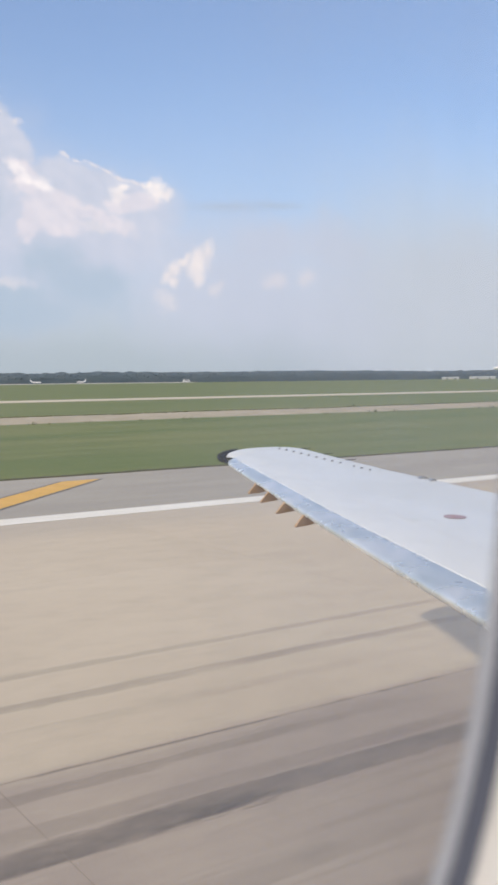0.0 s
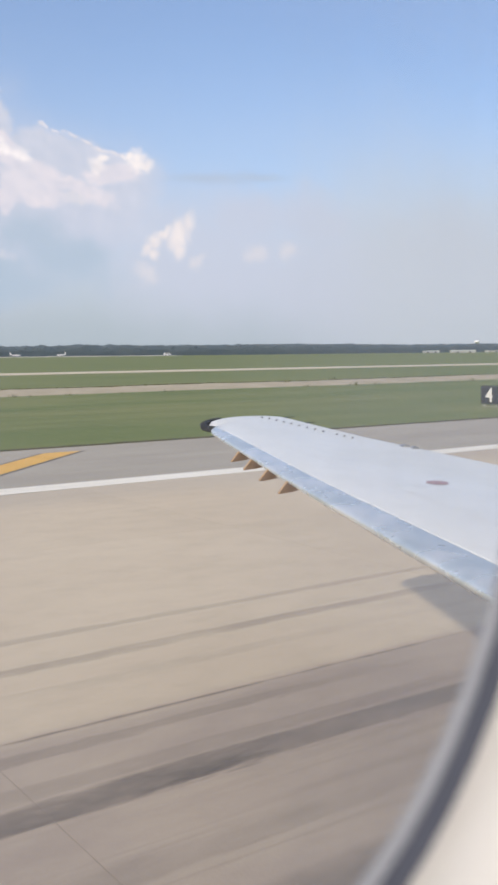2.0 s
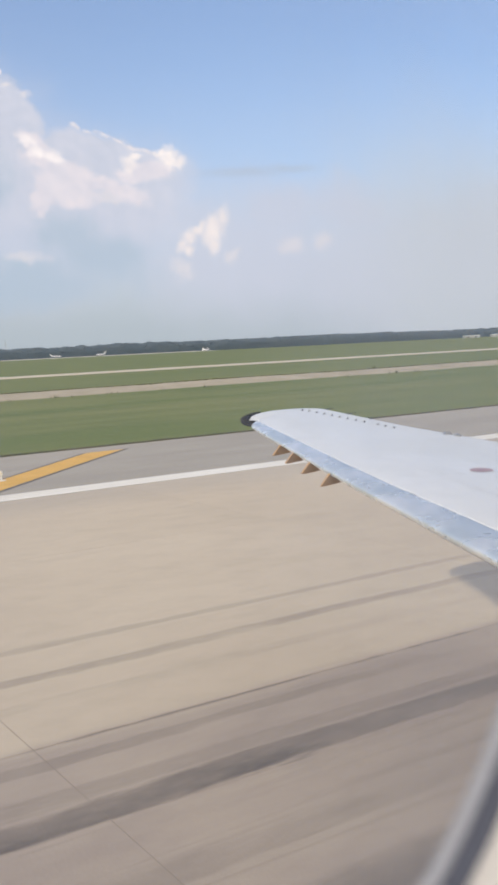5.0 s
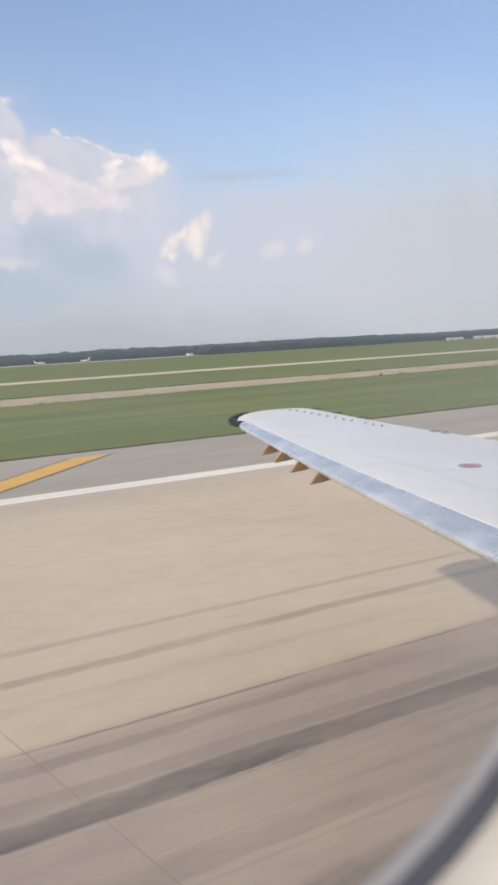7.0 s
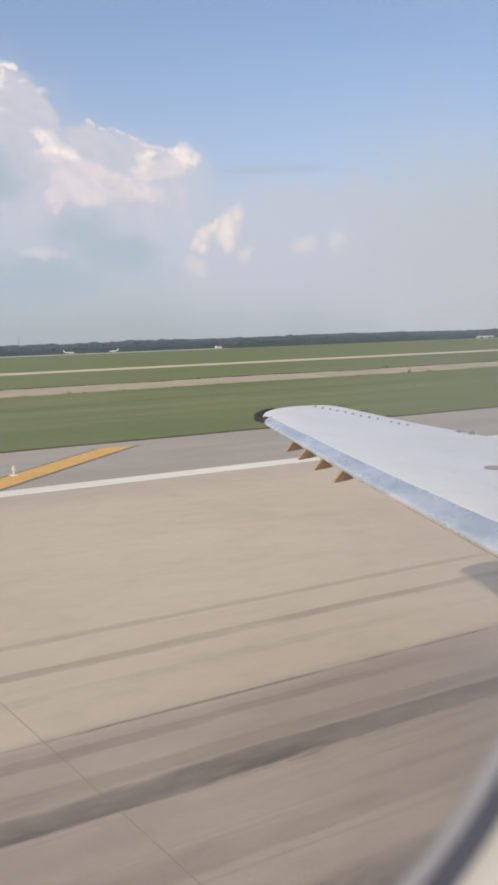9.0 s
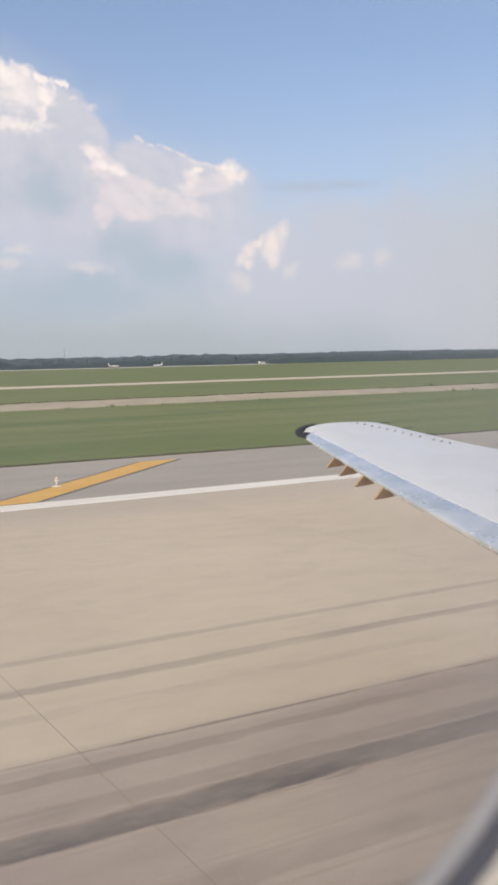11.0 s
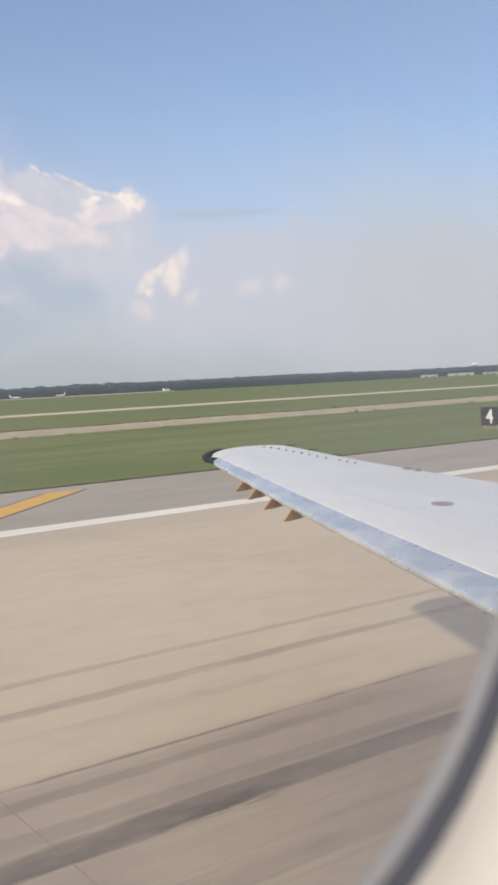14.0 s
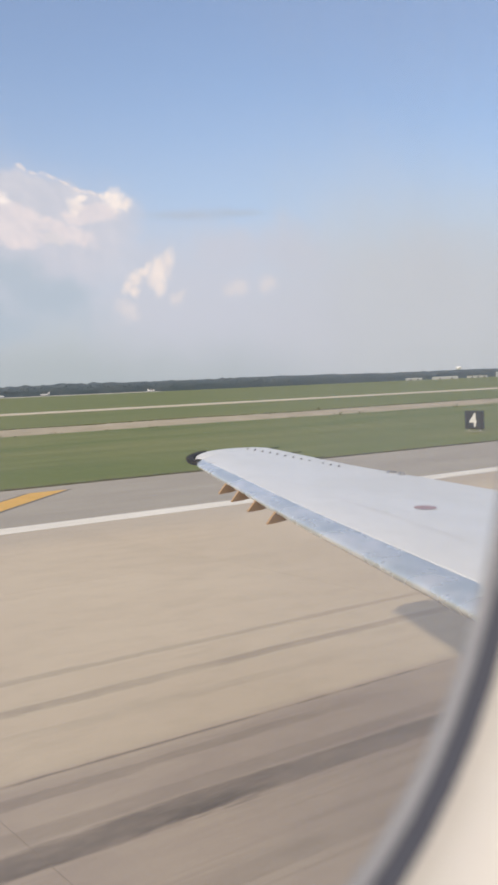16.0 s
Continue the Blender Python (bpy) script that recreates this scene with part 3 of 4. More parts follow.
# crumbling dark soil between the asphalt and the turf
bm = bmesh.new()
lip_x = [0.25 * k for k in range(360)]
rows = []
for dy, z in ((-0.02, -0.06), (0.0, 0.035), (0.10, 0.045), (0.30, -0.12)):
    rows.append([bm.verts.new((x, GRASS_EDGE + dy + 0.05 * noise.noise((x * 0.7, 0, 1)) + 0.03 * noise.noise((x * 3.1, 0, 2)), z + 0.02 * noise.noise((x * 1.3, dy, 5)))) for x in lip_x])
for r0, r1 in zip(rows, rows[1:]):
    for k in range(len(lip_x) - 1):
        bm.faces.new((r0[k], r0[k + 1], r1[k + 1], r1[k]))
tagged(part("turf_lip", bm, EDGE_SOIL), "dark crumbling soil lip between asphalt and turf", "soil", kind="structure")

# uneven fringe where the turf meets the asphalt
bm = bmesh.new()
for _ in range(9000):
    x, y = rng.uniform(4, 75), GRASS_EDGE + abs(rng.gauss(0, 0.35)) - 0.06
    h, w, a = rng.uniform(0.03, 0.09), rng.uniform(0.01, 0.03), rng.uniform(0, 6.28)
    d = Vector((math.cos(a), math.sin(a), 0)) * w
    c = Vector((x, y, -0.07))
    bm.faces.new([bm.verts.new(p) for p in (c - d, c + d, c + Vector((rng.gauss(0, 0.03), rng.gauss(0, 0.03), h)))])
tagged(part("grass_fringe", bm, BLADES), "uneven grass fringe along the asphalt edge", "grass", kind="stuff")

# ---------------------------------------------------------------- far woods
rng = random.Random(11)
verts, faces = [], []
base_sphere = bmesh.new()
bmesh.ops.create_icosphere(base_sphere, subdivisions=1, radius=1.0)
unit = [p.co.copy() for p in base_sphere.verts]
unit_faces = [[q.index for q in f.verts] for f in base_sphere.faces]
base_sphere.free()


def clump(c, r, squash):
    n = len(verts)
    verts.extend(((c[0] + p.x * r * rng.uniform(0.7, 1.25), c[1] + p.y * r * rng.uniform(0.7, 1.25), c[2] + p.z * r * squash * rng.uniform(0.7, 1.3))) for p in unit)
    faces.extend([[n + i for i in f] for f in unit_faces])


def canopy(x, q):
    """A point of the wood's front and crown; q runs from the foot (0) over the top to the back (1)."""
    swell = 1.0 + 0.12 * noise.noise((x * 0.006, 0, 0)) + 0.12 * noise.noise((x * 0.035, 3, 0)) + 0.12 * noise.noise((x * 0.13, 7, 0))
    a = math.pi * q
    lump = 0.9 * noise.noise((x * 0.16, q * 6.0, 1.0)) + 0.7 * noise.noise((x * 0.45, q * 14.0, 5.0))
    rise = math.sin(a) ** 0.8 if q < 0.5 else math.sin(a)
    return Vector((x, 735 + 0.02 * x - (9.0 + lump) * math.cos(a), 8.7 * swell * rise + 0.35 * lump * math.sin(a) - 0.2 * (q in (0, 1))))


columns, steps = [-500 + 1.6 * k for k in range(1750)], [k / 14 for k in range(15)]
for x in columns:
    verts.extend(canopy(x, q) for q in steps)
for i, j in itertools.product(range(len(columns) - 1), range(14)):
    n = i * 15 + j
    faces.append([n, n + 1, n + 16, n + 15])
for x in columns:
    if 60.0 < x < 1500.0:
        for _ in range(5):
            q = rng.uniform(0.10, 0.5)
            clump(canopy(x + rng.uniform(-0.8, 0.8), q) + Vector((0, 0, 0.1)), rng.uniform(0.35, 0.85), rng.uniform(0.6, 1.0))
        clump(canopy(x + rng.uniform(-0.8, 0.8), 0.5), rng.uniform(0.3, 0.75), rng.uniform(0.8, 1.5))
data = bpy.data.meshes.new("woods")
data.from_pydata(verts, [], faces)
data.materials.append(HAZED_LEAVES)
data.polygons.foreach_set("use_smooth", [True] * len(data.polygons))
tagged(new("woods", data), "far woodland belt along the horizon, haze in its blue-green colour", "woods", kind="stuff")


# ---------------------------------------------------------------- far buildings, tower, aircraft, vehicle
def shed(x, y, wide, deep, tall, arched, label, doors):
    hut = thing("airport_building", label, "building", "far buildings", at=pose(x, y, 0, 0, 0, -38))
    bm = bmesh.new()
    box(bm, (-wide / 2, -deep / 2, -0.3), (wide / 2, deep / 2, tall), 0.05)
    part("wall", bm, WALL_PALE, hut)
    bm = bmesh.new()
    n = 9
    rise = tall * (0.34 if arched else 0.10)
    rings = []
    for sx in (-wide / 2 - 0.4, wide / 2 + 0.4):
        ring = [(sx, (k / n - 0.5) * (deep + 0.8), tall + rise * (1 - abs(2 * k / n - 1) ** (2 if arched else 1))) for k in range(n + 1)]
        rings.append(ring + [(sx, p[1], tall - 0.15) for p in (ring[-1], ring[0])])
    loft(bm, rings)
    part("roof", bm, ROOF_PALE, hut)
    for k in range(doors):
        cx = (k + 0.5) / doors * wide - wide / 2
        bm = bmesh.new()
        box(bm, (cx - 1.0, -deep / 2 - 0.12, -0.1), (cx + 1.0, -deep / 2 + 0.05, tall * 0.62), 0.03)
        part("door", bm, DARK_OPENING, hut)
    return hut


for az, far, wide, deep, tall, arched, doors, label in (
        (1.085, 640, 22, 14, 1.9, True, 2, "pale low arched hangar before the woods"),
        (1.02, 655, 14, 12, 1.7, True, 2, "pale small arched hangar beside a longer one"),
        (1.155, 660, 18, 13, 1.9, False, 3, "long low pale metal shed before the woods"),
        (1.230, 650, 24, 14, 3.6, True, 4, "pale green-roofed arched hangar near the woods"),
        (1.285, 665, 20, 14, 3.4, False, 4, "low pale workshop with dark doorways"),
        (1.400, 640, 36, 20, 5.2, False, 6, "large white metal-clad hangar with flat roof")):
    shed(az * far, far, wide, deep, tall, arched, label, doors)

tower = thing("water_tower", "white pedestal water tower rising above the woods", "water tower", at=pose(1.115 * 1150, 1150, -2.0) @ Matrix.Scale(0.85, 4))
bm = bmesh.new()
rings = []
for z, r in ((-0.5, 3.2), (0.6, 2.6), (6, 1.3), (16, 1.2), (17.5, 2.2), (18.6, 4.6), (20.2, 6.0), (21.6, 5.9), (23.0, 4.6), (23.8, 2.4), (24.0, 0.4)):
    rings.append([(r * math.cos(a * math.pi / 12), r * math.sin(a * math.pi / 12), z) for a in range(24)])
loft(bm, rings[:4])
part("pedestal", bm, TANK, tower, smooth=True)
bm = bmesh.new()
part("tank", loft(bm, rings[3:]), TANK, tower, smooth=True)
bm = bmesh.new()
tube(bm, (0, 0, 24), (0, 0, 26.5), 0.12)
part("beacon_mast", bm, GALV, tower)

mast = thing("radio_mast", "thin grey lattice radio mast standing behind woods", "mast", at=pose(0.345 * 830, 830, 0))
for dx, dy in ((0, 0.5), (0.43, -0.25), (-0.43, -0.25)):
    bm = bmesh.new()
    part("leg", tube(bm, (dx, dy, -0.5), (dx * 0.4, dy * 0.4, 17.5), 0.10, 0.07, 6), GALV, mast)
for k in range(8):
    bm = bmesh.new()
    z, q = 1.0 + 2.1 * k, 1 - 0.07 * k
    tube(bm, (0, 0.5 * q, z), (0.43 * q, -0.25 * q, z + 1.0), 0.045, sides=5)
    tube(bm, (0.43 * q, -0.25 * q, z + 1.0), (-0.43 * q, -0.25 * q, z), 0.045, sides=5)
    tube(bm, (-0.43 * q, -0.25 * q, z), (0, 0.5 * q, z + 1.0), 0.045, sides=5)
    part("brace", bm, GALV, mast)


def small_plane(x, y, turn, label):
    craft = thing("parked_airplane", label, "airplane", "far parked airplanes", at=pose(x, y, -0.1 + (y - 690) * 0.0173, 0, 0, turn) @ Matrix.Scale(0.62, 4))
    bm = bmesh.new()
    rings = []
    for s, r, z in ((-6.5, 0.1, 1.9), (-6.0, 0.45, 1.9), (-4.8, 0.8, 1.9), (0, 0.95, 1.95), (3.2, 0.75, 2.1), (6.2, 0.25, 2.4), (6.8, 0.08, 2.5)):
        rings.append([(s, r * math.cos(a * math.pi / 6), z + r * math.sin(a * math.pi / 6)) for a in range(12)])
    part("fuselage", loft(bm, rings), TANK, craft, smooth=True)
    bm = bmesh.new()
    for side in (1, -1):
        loft(bm, [[(-1.2, 0, 1.5), (1.4, 0, 1.5), (1.4, 0, 1.72), (-1.2, 0, 1.78)], [(0.4, side * 6.8, 2.0), (1.4, side * 6.8, 2.0), (1.4, side * 6.8, 2.06), (0.4, side * 6.8, 2.08)]])
    part("wing", bm, TANK, craft)
    bm = bmesh.new()
    loft(bm, [[(4.4, -0.09, 2.6), (6.7, -0.06, 2.6), (6.7, 0.06, 2.6), (4.4, 0.09, 2.6)], [(6.3, -0.05, 5.4), (7.5, -0.04, 5.4), (7.5, 0.04, 5.4), (6.3, 0.05, 5.4)]])
    part("tail_fin", bm, TANK, craft)
    bm = bmesh.new()
    box(bm, (6.2, -2.6, 5.25), (7.5, 2.6, 5.4), 0.05)
    part("tailplane", bm, TANK, craft)
    for sx, sy in ((-4.6, 0), (0.6, 1.3), (0.6, -1.3)):
        bm = bmesh.new()
        tube(bm, (sx, sy - 0.12, 0.34), (sx, sy + 0.12, 0.34), 0.34, sides=12)
        tube(bm, (sx, sy, 0.3), (sx, sy * 0.8, 1.5), 0.06, sides=6)
        part("wheel", bm, BLACK, craft)
    return craft


small_plane(0.452 * 703, 703, 8, "small white T-tailed airplane parked on the apron")
small_plane(0.40 * 708, 708, 172, "small white airplane parked nose-out beside another")

van = thing("airport_van", "white airport van standing on the far apron", "van", at=pose(0.586 * 702, 702, 0.11, 0, 0, 4) @ Matrix.Scale(0.85, 4))
bm = bmesh.new()
outline = [(-3.4, 0.5), (3.5, 0.5), (3.5, 1.5), (2.6, 1.75), (1.9, 2.75), (-3.3, 2.75), (-3.4, 2.6)]
loft(bm, [[(px, side, pz) for px, pz in outline] for side in (-1.05, 1.05)])
part("body", bm, TANK, van)
bm = bmesh.new()
box(bm, (-3.0, -1.09, 1.75), (1.8, -1.05, 2.45), 0.01)
part("window", bm, DARK_OPENING, van)
for sx, sy in itertools.product((-2.2, 2.3), (-1.0, 1.0)):
    bm = bmesh.new()
    part("wheel", tube(bm, (sx, sy - 0.12, 0.40), (sx, sy + 0.12, 0.40), 0.40, sides=14), BLACK, van)

# ---------------------------------------------------------------- runway furniture
def distance_sign(x, digit):
    """A black sign cabinet on two legs with one white numeral."""
    sign = thing("distance_sign", f"black distance sign with white numeral {digit} on the grass", "sign", "distance signs", at=pose(x, 37.25, -0.07))
    bm = bmesh.new()
    box(bm, (-0.14, -0.58, -0.2), (0.14, 0.58, 0.02), 0.02)
    part("footing", bm, DIRT, sign, "dusty concrete footing")
    for dy in (-0.42, 0.42):
        bm = bmesh.new()
        part("leg", tube(bm, (0, dy, 0), (0, dy, 0.16), 0.035), GALV, sign)
    bm = bmesh.new()
    box(bm, (-0.11, -0.62, 0.14), (0.11, 0.62, 1.17), 0.015)
    cabinet = part("cabinet", bm, SIGN_FACE, sign)
    font = bpy.data.curves.new("numeral", "FONT")
    font.body, font.size, font.extrude, font.offset, font.align_x = digit, 1.12, 0.004, 0.012, "CENTER"
    letter = bpy.data.objects.new("numeral_source", font)
    shape = bpy.data.meshes.new_from_object(letter)
    bpy.data.objects.remove(letter)
    shape.materials.clear()
    shape.materials.append(SIGN_TEXT)
    numeral = new("numeral", shape)
    numeral.parent = sign
    numeral.matrix_basis = pose(-0.116, 0, 0.27, 90, 0, -90)
    tagged(numeral, f"white numeral {digit}")


for x, digit in ((42.7, "4"), (347.5, "3"), (652.3, "2")):
    distance_sign(x, digit)

lamp = thing("edge_light", "short white runway edge light on the shoulder", "edge light", "edge lights", at=pose(8.05, 24.35, 0))
bm = bmesh.new()
part("base_plate", tube(bm, (0, 0, -0.02), (0, 0, 0.035), 0.20, 0.18, 20), POST_WHITE, lamp)
bm = bmesh.new()
tube(bm, (0, 0, 0.03), (0, 0, 0.24), 0.032, sides=12)
tube(bm, (0, 0, 0.10), (0, 0, 0.13), 0.05, sides=12)
part("stem", bm, POST_WHITE, lamp)
bm = bmesh.new()
tube(bm, (0, 0, 0.235), (0, 0, 0.285), 0.085, 0.075, 16)
part("collar", bm, POST_WHITE, lamp)
bm = bmesh.new()
loft(bm, [[(r * math.cos(a * math.pi / 8), r * math.sin(a * math.pi / 8), z) for a in range(16)] for z, r in ((0.285, 0.066), (0.34, 0.066), (0.385, 0.052), (0.41, 0.02))])
part("lens", bm, LAMP_GLASS, lamp, smooth=True)
lamp.scale = (0.64, 0.64, 0.64)
for k in (-2, -1, 1, 2):
    copy_thing(lamp, pose(8.05 + 60.96 * k, 24.35, 0))

# ---------------------------------------------------------------- the airliner
plane = thing("airliner", "white regional airliner standing on the runway, seen from its cabin", "airplane")
TIP_Y, TIP_X, TIP_Z, SWEEP, RISE, TAIL_X = 8.95, 5.754, 2.318, 0.3443, 0.0787, 6.737


def nose_x(y):
    round_off = max(0.0, (y - 8.62) / 0.33)
    return TIP_X - (9.1 - y) * SWEEP + 0.10 * round_off ** 2.5 + 0.030 * max(0.0, 6.3 - y)


def section(y, s, upper):
    """A point of the wing's skin at span y and the share s of the chord."""
    x0 = nose_x(y)
    c = TAIL_X - x0
    thick = 0.115 + 0.012 * (9.1 - y) / 9.1
    half = 5 * thick * c * (0.2969 * math.sqrt(s) - 0.126 * s - 0.3516 * s * s + 0.2843 * s ** 3 - 0.1036 * s ** 4)
    level = TIP_Z - (9.1 - y) * RISE - 0.010 + 0.045 * s + 0.012 * s * c + 0.020 * c * s * (1 - s)
    drop = 0.004 * max(0.0, y - 8.9) - 0.034 * s * max(0.0, (y - 7.6) / 1.35)
    return Vector((x0 + s * c, y, level - drop + (half * 0.78 if upper else -half * 0.97)))


SPAN = [-0.6, 0.4, 1.2, 2.0, 2.8, 3.5, 4.2, 4.8, 5.4, 6.0, 6.5, 7.0, 7.5, 8.0, 8.4, 8.62, 8.72, 8.80, 8.86, 8.91, TIP_Y]
CUT_LOW = 0.04


def cut_up(y):
    """The share of the chord that the bare metal nose covers on top."""
    return 0.068 + 0.022 * max(0.0, min(1.0, (y - 5.5) / 3.0))


def cosine(a, b, n):
    return [a + (b - a) * (1 - math.cos(math.pi * k / n)) / 2 for k in range(n + 1)]


bm = bmesh.new()
loft(bm, [[section(y, s, True) for s in cosine(cut_up(y) + 0.002, 1.0, 22)] + [section(y, s, False) for s in cosine(1.0, CUT_LOW, 14)[1:]] for y in SPAN])
wing = part("wing", bm, PAINT, plane, "pale bluish-white painted wing with polished leading edge", smooth=True)
bm = bmesh.new()
loft(bm, [[section(y, cut_up(y) * (1 - k / 10) ** 2, True) for k in range(11)] + [section(y, CUT_LOW * (k / 8) ** 2, False) for k in range(1, 9)] for y in SPAN], closed=False, wrap=False)
part("leading_edge", bm, METAL, wing, "polished bare metal leading edge", smooth=True)

# rounded tip, dark lens in front and white behind
def tip_cap(name, s0, s1, mat, label):
    bm = bmesh.new()
    rings = []
    for s in cosine(s0, s1, 10):
        top, low = section(TIP_Y, s, True), section(TIP_Y, s, False)
        mid, half = (top + low) / 2, (top.z - low.z) / 2
        reach = (0.02 + 0.37 * math.sqrt(min(1.0, s / 0.46))) * math.sqrt(1 - 0.97 * max(0.0, (s - 0.42) / 0.58) ** 2)
        rings.append([Vector((mid.x - 0.02 * (1 - s) ** 2 * math.sin(a * math.pi / 10), TIP_Y + reach * math.sin(a * math.pi / 10), mid.z + half * math.cos(a * math.pi / 10) + 0.05 * min(1.0, s / 0.15) * (1 - s) ** 0.6 * math.sin(a * math.pi / 10))) for a in range(11)])
    loft(bm, rings, wrap=False, closed=False)
    part(name, bm, mat, wing, label, smooth=True)


nose = section(TIP_Y, 0.0, True)
route = [(-0.050, -0.10, 0.010), (-0.066, -0.01, 0.032), (-0.052, 0.08, 0.048), (-0.005, 0.17, 0.052), (0.09, 0.25, 0.046), (0.20, 0.31, 0.034), (0.32, 0.34, 0.014)]
bm = bmesh.new()
rings = []
for k, (dx, dy, r) in enumerate(route):
    a, b = Vector(route[max(k - 1, 0)][:2]), Vector(route[min(k + 1, len(route) - 1)][:2])
    along = (b - a).normalized()
    side = Vector((along.y, -along.x, 0))
    rings.append([nose + Vector((dx, dy + 0.012, -0.022 + 0.018 * k)) + side * r * 0.9 * math.cos(q * math.pi / 7) + Vector((0, 0, 0.72 * r * math.sin(q * math.pi / 7))) for q in range(14)])
part("tip_lens", loft(bm, rings), LENS, wing, "dark curved navigation light lens", smooth=True)
tip_cap("tip_fairing", 0.04, 1.0, PAINT, "white rounded wing tip fairing")


def skin_strip(name, route, width, mat, label="", lift=0.0022):
    """A narrow flush strip that follows the upper skin through (y, s) points."""
    bm = bmesh.new()
    rows = []
    for (ya, sa), (yb, sb) in zip(route, route[1:]):
        for k in range(13):
            y, s = ya + (yb - ya) * k / 12, sa + (sb - sa) * k / 12
            c = TAIL_X - nose_x(y)
            along = abs(yb - ya) > abs(sb - sa) * c
            w = width / 2
            p, q = (section(y, max(0.001, s - w / c), True), section(y, min(0.999, s + w / c), True)) if along else (section(y - w, s, True), section(y + w, s, True))
            rows.append((p + Vector((0, 0, lift)), q + Vector((0, 0, lift))))
    made = [[bm.verts.new(p) for p in r] for r in rows]
    for r0, r1 in zip(made, made[1:]):
        if (r0[0].co - r1[0].co).length > 1e-5:
            bm.faces.new((r0[0], r0[1], r1[1], r1[0]))
    return part(name, bm, mat, wing, label)


skin_strip("panel_seam", [(8.3, 0.23), (6.0, 0.235), (1.6, 0.22)], 0.007, SEAM)
skin_strip("panel_seam", [(8.80, 0.76), (6.95, 0.80)], 0.006, SEAM)
skin_strip("panel_seam", [(6.95, 0.80), (6.95, 0.995)], 0.010, SEAM)
skin_strip("panel_seam", [(6.90, 0.74), (1.6, 0.76)], 0.004, SEAM)


def disc_on_skin(name, y, s, outer, inner, mat, label, lift):
    bm = bmesh.new()
    c = TAIL_X - nose_x(y)
    rings = []
    for r in (inner, outer):
        ring = []
        for a in range(40):
            dy, dx = r * math.sin(a * math.pi / 20), r * math.cos(a * math.pi / 20)
            ring.append(section(y + dy, s + (dx - dy * SWEEP * (1 - s)) / c, True) + Vector((0, 0, lift)))
        rings.append(ring)
    loft(bm, rings, closed=False)
    if inner < 0.01:
        bm.faces.new([p for p in list(bm.verts)[:40]])
    return part(name, bm, mat, wing, label)


disc_on_skin("filler_ring", 5.17, 0.394, 0.085, 0.058, RED, "faded red ring round the fuel filler cap", 0.003)
disc_on_skin("filler_cap", 5.17, 0.394, 0.056, 0.002, RED, "flush fuel filler cap", 0.0028)
skin_strip("placard", [(5.30, 0.252), (5.24, 0.252)], 0.022, PLACARD, "faint grey-green placard on the wing skin")
disc_on_skin("dip_cap", 5.17, 0.30, 0.018, 0.002, SEAM, "small dark cap", 0.003)

# vortex generators: small upright blades in a row ahead of the aileron
for n, y in enumerate([9.09 - 0.135 * k for k in range(10)] + [7.66, 7.54, 7.415]):
    bm = bmesh.new()
    root = min(y, TIP_Y)
    p = section(root, (6.455 - nose_x(root)) / (TAIL_X - nose_x(root)), True) + Vector((0, y - root, -0.02 * (y - root)))
    turn = Matrix.Translation(p) @ Matrix.Rotation(radians(18), 4, "Z")
    loft(bm, [[turn @ Vector((-0.026, side, -0.01)), turn @ Vector((0.024, side, -0.01)), turn @ Vector((0.024, side, 0.014)), turn @ Vector((0.004, side, 0.015))] for side in (-0.004, 0.004)])
    part("vortex_generator", bm, BLADE, wing)

# vortilons under the leading edge
for y in (6.31, 6.81, 7.28, 7.68):
    bm = bmesh.new()
    x0, z0 = nose_x(y), TIP_Z - (9.1 - y) * RISE - 0.045
    outline = [(0.02, 0.045), (-0.015, 0.012), (-0.088, -0.058), (-0.082, -0.068), (0.045, -0.062), (0.13, -0.050), (0.24, -0.02), (0.24, 0.03)]
    rings = [[(x0 + dx, y + side * (0.55 if dz < -0.09 else 1.0), z0 + dz) for dx, dz in outline] for side in (-0.012, 0.012)]
    loft(bm, rings)
    bmesh.ops.bevel(bm, geom=bm.edges[:], offset=0.002, segments=1, affect="EDGES")
    part("vortilon", bm, TAN, wing, "tan painted triangular vortilon")

# hinge fittings and static wick at the trailing edge
for y, long in ((6.88, 0.07), (6.74, 0.05)):
    bm = bmesh.new()
    p = section(y, 0.955, True)
    loft(bm, [[p + Vector((-long, w, -0.005)), p + Vector((long * 0.9, w, -0.01)), p + Vector((long * 0.7, w, 0.012)), p + Vector((-long * 0.2, w, 0.028))] for w in (-0.018, 0.018)])
    part("hinge_fitting", bm, GALV, wing)
for y in (8.9, 8.5, 8.1):
    bm = bmesh.new()
    p = section(y, 0.99, True)
    part("static_wick", tube(bm, p, p + Vector((0.14, 0, 0.004)), 0.005, 0.003, 6), BLACK, wing)

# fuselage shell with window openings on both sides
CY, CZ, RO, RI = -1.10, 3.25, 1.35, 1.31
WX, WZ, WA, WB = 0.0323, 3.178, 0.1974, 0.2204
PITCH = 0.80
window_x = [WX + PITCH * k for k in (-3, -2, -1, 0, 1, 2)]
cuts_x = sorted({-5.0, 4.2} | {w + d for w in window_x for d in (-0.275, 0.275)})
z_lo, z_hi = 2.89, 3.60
a_lo, a_hi = math.asin((z_lo - CZ) / RO), math.asin((z_hi - CZ) / RO)
ring_angles = [a_lo, a_hi] + [a_hi + (math.pi - 2 * a_hi) * k / 14 for k in range(1, 14)] + [math.pi - a_hi, math.pi - a_lo] + \
    [math.pi - a_lo + (math.pi + 2 * a_lo) * k / 16 for k in range(1, 16)]
bm = bmesh.new()
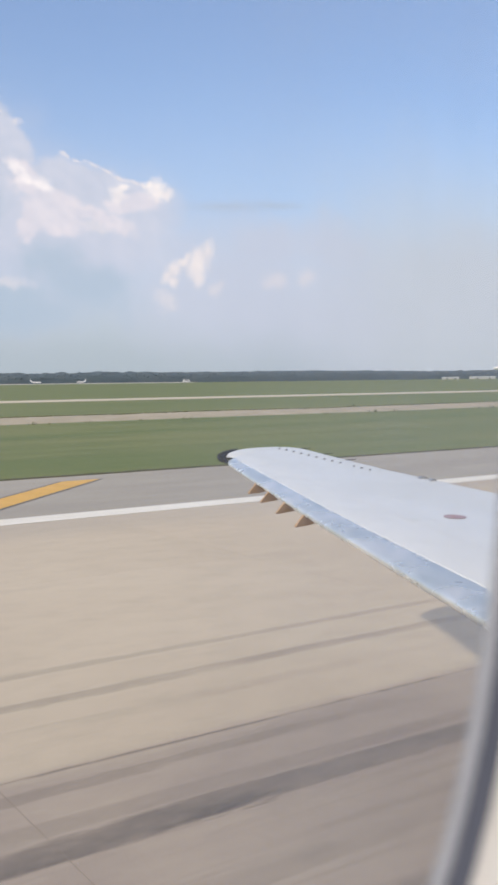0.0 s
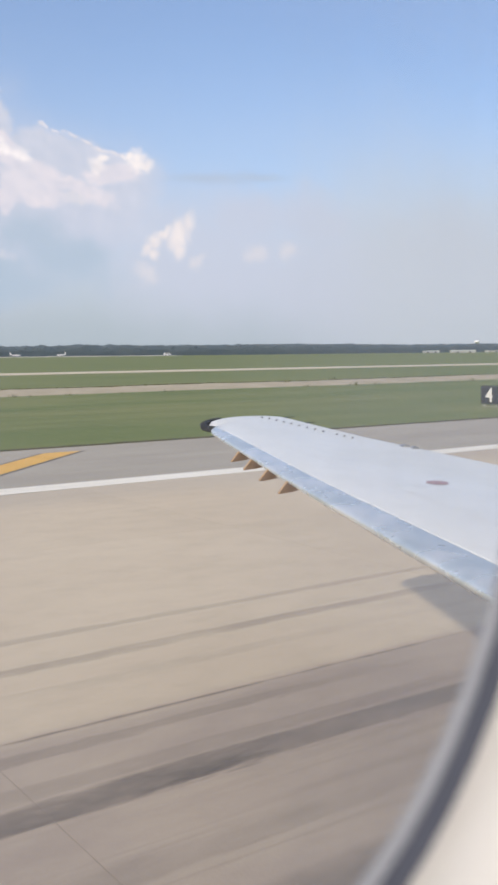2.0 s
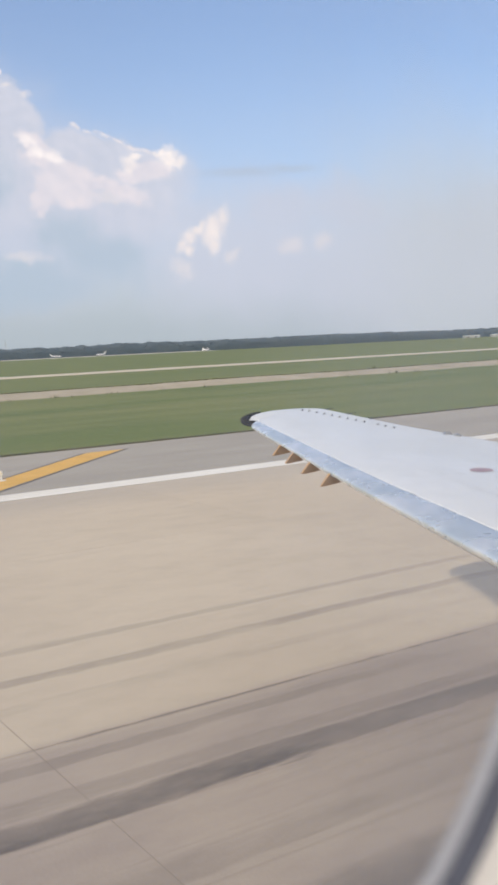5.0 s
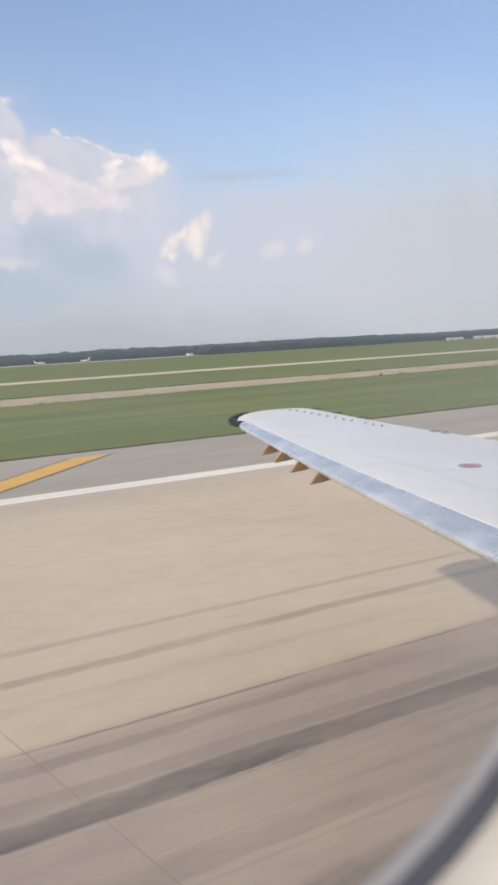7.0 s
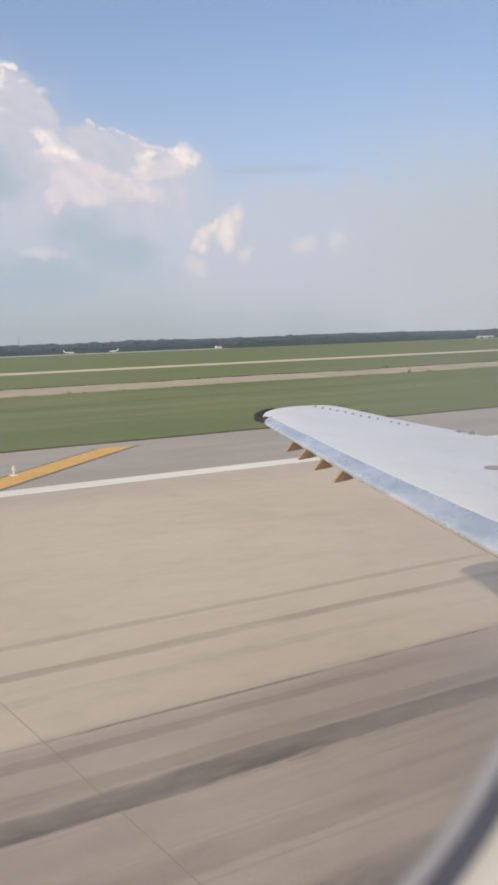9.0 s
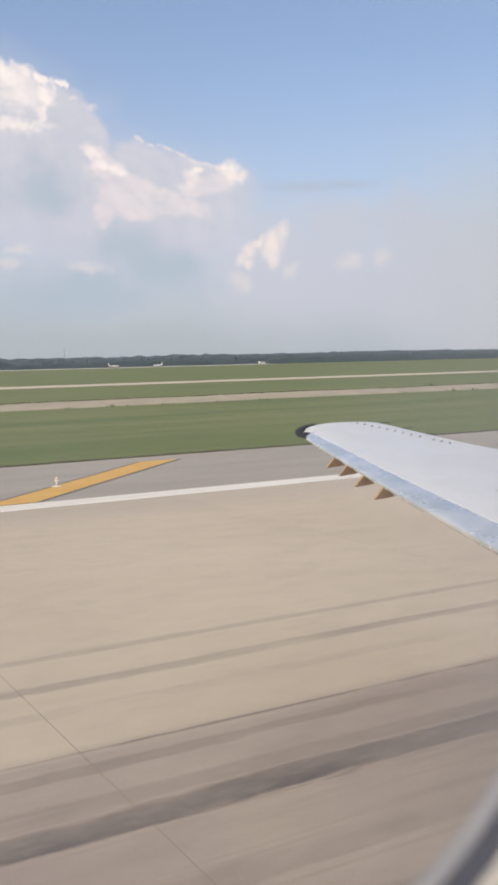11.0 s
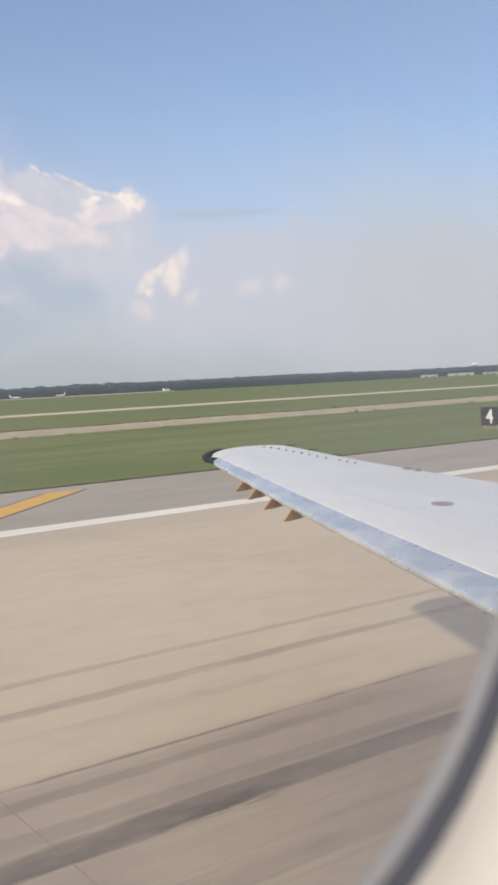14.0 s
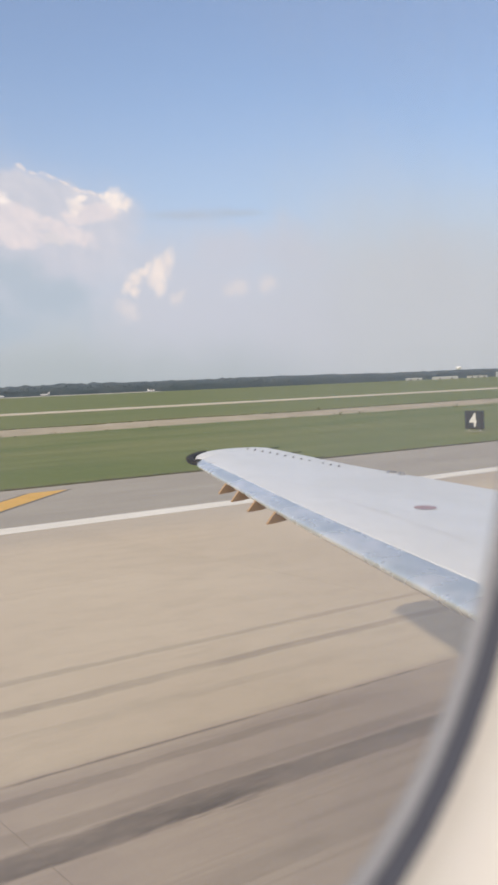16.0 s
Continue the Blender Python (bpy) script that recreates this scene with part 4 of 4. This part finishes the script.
for radius in (RO, RI):
    grid = [[bm.verts.new((x, CY + radius * math.cos(a), CZ + radius * math.sin(a))) for a in ring_angles] for x in cuts_x]
    n = len(ring_angles)
    for i in range(len(cuts_x) - 1):
        mid = (cuts_x[i] + cuts_x[i + 1]) / 2
        hole = any(abs(mid - w) < 0.2 for w in window_x)
        for k in range(n):
            if hole and k in (0, ring_angles.index(math.pi - a_hi)):
                continue
            bm.faces.new((grid[i][k], grid[i][(k + 1) % n], grid[i + 1][(k + 1) % n], grid[i + 1][k]))
    if radius == RO:
        for x, tip_x, shrink in ((cuts_x[0], -11.0, 0.2), (cuts_x[-1], 13.0, 0.25)):
            rings = [[(x, CY + RO * math.cos(a), CZ + RO * math.sin(a)) for a in ring_angles]]
            for q in (0.4, 0.75, 1.0):
                r = RO * (1 - (1 - shrink) * q * q)
                rings.append([(x + (tip_x - x) * q, CY + r * math.cos(a), CZ + 0.2 * q + r * math.sin(a)) for a in ring_angles])
            rows = [[bm.verts.new(p) for p in ring] for ring in rings]
            for r0, r1 in zip(rows, rows[1:]):
                for k in range(n):
                    bm.faces.new((r0[k], r0[(k + 1) % n], r1[(k + 1) % n], r1[k]))
            bm.faces.new(rows[-1])
    else:
        bm.faces.new(grid[0])
        bm.faces.new(grid[-1])
part("fuselage", bm, PAINT, plane, "white painted fuselage tube")
bm = bmesh.new()
box(bm, (-5.0, CY - 0.95, 2.2), (4.2, CY + 0.95, 2.24))
part("cabin_floor", bm, CARPET, plane, "dark blue cabin carpet")
bm = bmesh.new()
box(bm, (1.2, CY - 1.05, 1.45), (6.9, CY + 1.05, 2.1), 0.18)
part("belly_fairing", bm, PAINT, plane, "white wing root fairing")


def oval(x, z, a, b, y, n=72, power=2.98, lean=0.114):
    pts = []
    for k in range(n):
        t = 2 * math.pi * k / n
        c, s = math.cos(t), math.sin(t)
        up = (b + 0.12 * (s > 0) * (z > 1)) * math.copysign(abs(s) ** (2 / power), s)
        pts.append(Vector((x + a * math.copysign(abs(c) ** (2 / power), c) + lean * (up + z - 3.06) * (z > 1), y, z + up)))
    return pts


def frame_out(x, z, w, h, y, n=72):
    """Points of a rectangle's outline that lie towards the points of an oval."""
    pts = []
    for p in oval(0, 0, 1, 1, 0, n):
        q = 1 / max(abs(p.x), abs(p.z))
        pts.append(Vector((x + p.x * q * w, y, z + p.z * q * h)))
    return pts


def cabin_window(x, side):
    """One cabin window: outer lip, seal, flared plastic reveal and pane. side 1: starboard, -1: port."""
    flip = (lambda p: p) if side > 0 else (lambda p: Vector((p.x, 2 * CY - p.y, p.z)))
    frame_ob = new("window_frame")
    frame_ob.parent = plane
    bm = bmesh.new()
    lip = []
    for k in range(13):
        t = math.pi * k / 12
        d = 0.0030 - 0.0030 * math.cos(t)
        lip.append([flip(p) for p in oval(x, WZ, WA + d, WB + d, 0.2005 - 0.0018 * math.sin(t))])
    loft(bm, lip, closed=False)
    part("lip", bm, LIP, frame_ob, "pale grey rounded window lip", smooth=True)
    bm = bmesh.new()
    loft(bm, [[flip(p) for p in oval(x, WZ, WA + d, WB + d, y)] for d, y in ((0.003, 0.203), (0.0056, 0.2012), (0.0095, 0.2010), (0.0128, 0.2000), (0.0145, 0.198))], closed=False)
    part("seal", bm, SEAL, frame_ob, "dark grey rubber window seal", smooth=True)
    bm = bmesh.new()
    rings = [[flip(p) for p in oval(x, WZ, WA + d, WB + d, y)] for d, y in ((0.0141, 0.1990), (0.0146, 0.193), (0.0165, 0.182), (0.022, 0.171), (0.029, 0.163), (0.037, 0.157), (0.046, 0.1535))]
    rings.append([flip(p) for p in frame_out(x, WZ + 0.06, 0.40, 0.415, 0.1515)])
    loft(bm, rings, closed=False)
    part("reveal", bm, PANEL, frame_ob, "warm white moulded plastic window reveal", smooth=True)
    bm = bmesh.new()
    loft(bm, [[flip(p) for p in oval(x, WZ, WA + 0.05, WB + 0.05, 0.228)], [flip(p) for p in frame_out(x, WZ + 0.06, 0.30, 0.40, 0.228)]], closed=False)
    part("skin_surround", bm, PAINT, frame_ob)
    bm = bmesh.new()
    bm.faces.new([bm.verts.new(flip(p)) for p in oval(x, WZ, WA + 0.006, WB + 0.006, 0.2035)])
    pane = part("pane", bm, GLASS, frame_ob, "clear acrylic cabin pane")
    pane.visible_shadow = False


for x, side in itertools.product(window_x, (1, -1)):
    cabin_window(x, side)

# added fill lamps in two unseen port windows; they brighten the reveal like skylight
for x in (window_x[1], window_x[2]):
    fill_lamp = new("port_fill", bpy.data.lights.new("port_fill", "AREA"))
    fill_lamp.data.shape, fill_lamp.data.size, fill_lamp.data.size_y, fill_lamp.data.energy, fill_lamp.data.color = "ELLIPSE", 0.34, 0.40, 34.0, (1.0, 0.98, 0.97)
    fill_lamp.matrix_world = look((x, 2 * CY - 0.20, WZ), (x, 0, WZ))

# undercarriage
for x, y, r in ((5.3, CY + 1.75, 0.42), (5.3, CY - 1.75, 0.42), (-7.6, CY, 0.28)):
    gear = new("landing_gear")
    gear.parent = plane
    for d in (-0.2, 0.2):
        bm = bmesh.new()
        tube(bm, (x, y + d - 0.1, r), (x, y + d + 0.1, r), r, sides=24)
        bmesh.ops.bevel(bm, geom=[e for e in bm.edges if len(e.link_faces) == 2 and any(len(f.verts) > 4 for f in e.link_faces)], offset=0.05, segments=2, affect="EDGES")
        part("wheel", bm, BLACK, gear)
    bm = bmesh.new()
    tube(bm, (x, y - 0.25, r), (x, y + 0.25, r), 0.06)
    tube(bm, (x, y, r), (x, y, 2.0), 0.075)
    part("strut", bm, GALV, gear)

# ---------------------------------------------------------------- runway slabs, last
SLAB_X, SLAB_Y, GAP = 7.20, 7.19, 0.008


def slab_mesh():
    bm = bmesh.new()
    box(bm, (GAP / 2, GAP / 2, -0.06), (SLAB_X - GAP / 2, SLAB_Y - GAP / 2, 0.0))
    return mesh_of("slab", bm, CONCRETE)


shared = slab_mesh()
for i, j in itertools.product(range(-6, 16), range(-4, 3)):
    slab = new("slab", shared)
    slab.parent = runway
    slab.location = (2.55 + SLAB_X * (i - 1), 7.40 + SLAB_Y * (j - 1), 0.0)
bm = bmesh.new()
for i, j in itertools.product([*range(-60, -6), *range(16, 130)], range(-4, 3)):
    x, y = 2.55 + SLAB_X * (i - 1), 7.40 + SLAB_Y * (j - 1)
    box(bm, (x + GAP / 2, y + GAP / 2, -0.06), (x + SLAB_X - GAP / 2, y + SLAB_Y - GAP / 2, 0.0))
tagged(part("far_slabs", bm, CONCRETE, runway), kind="stuff")
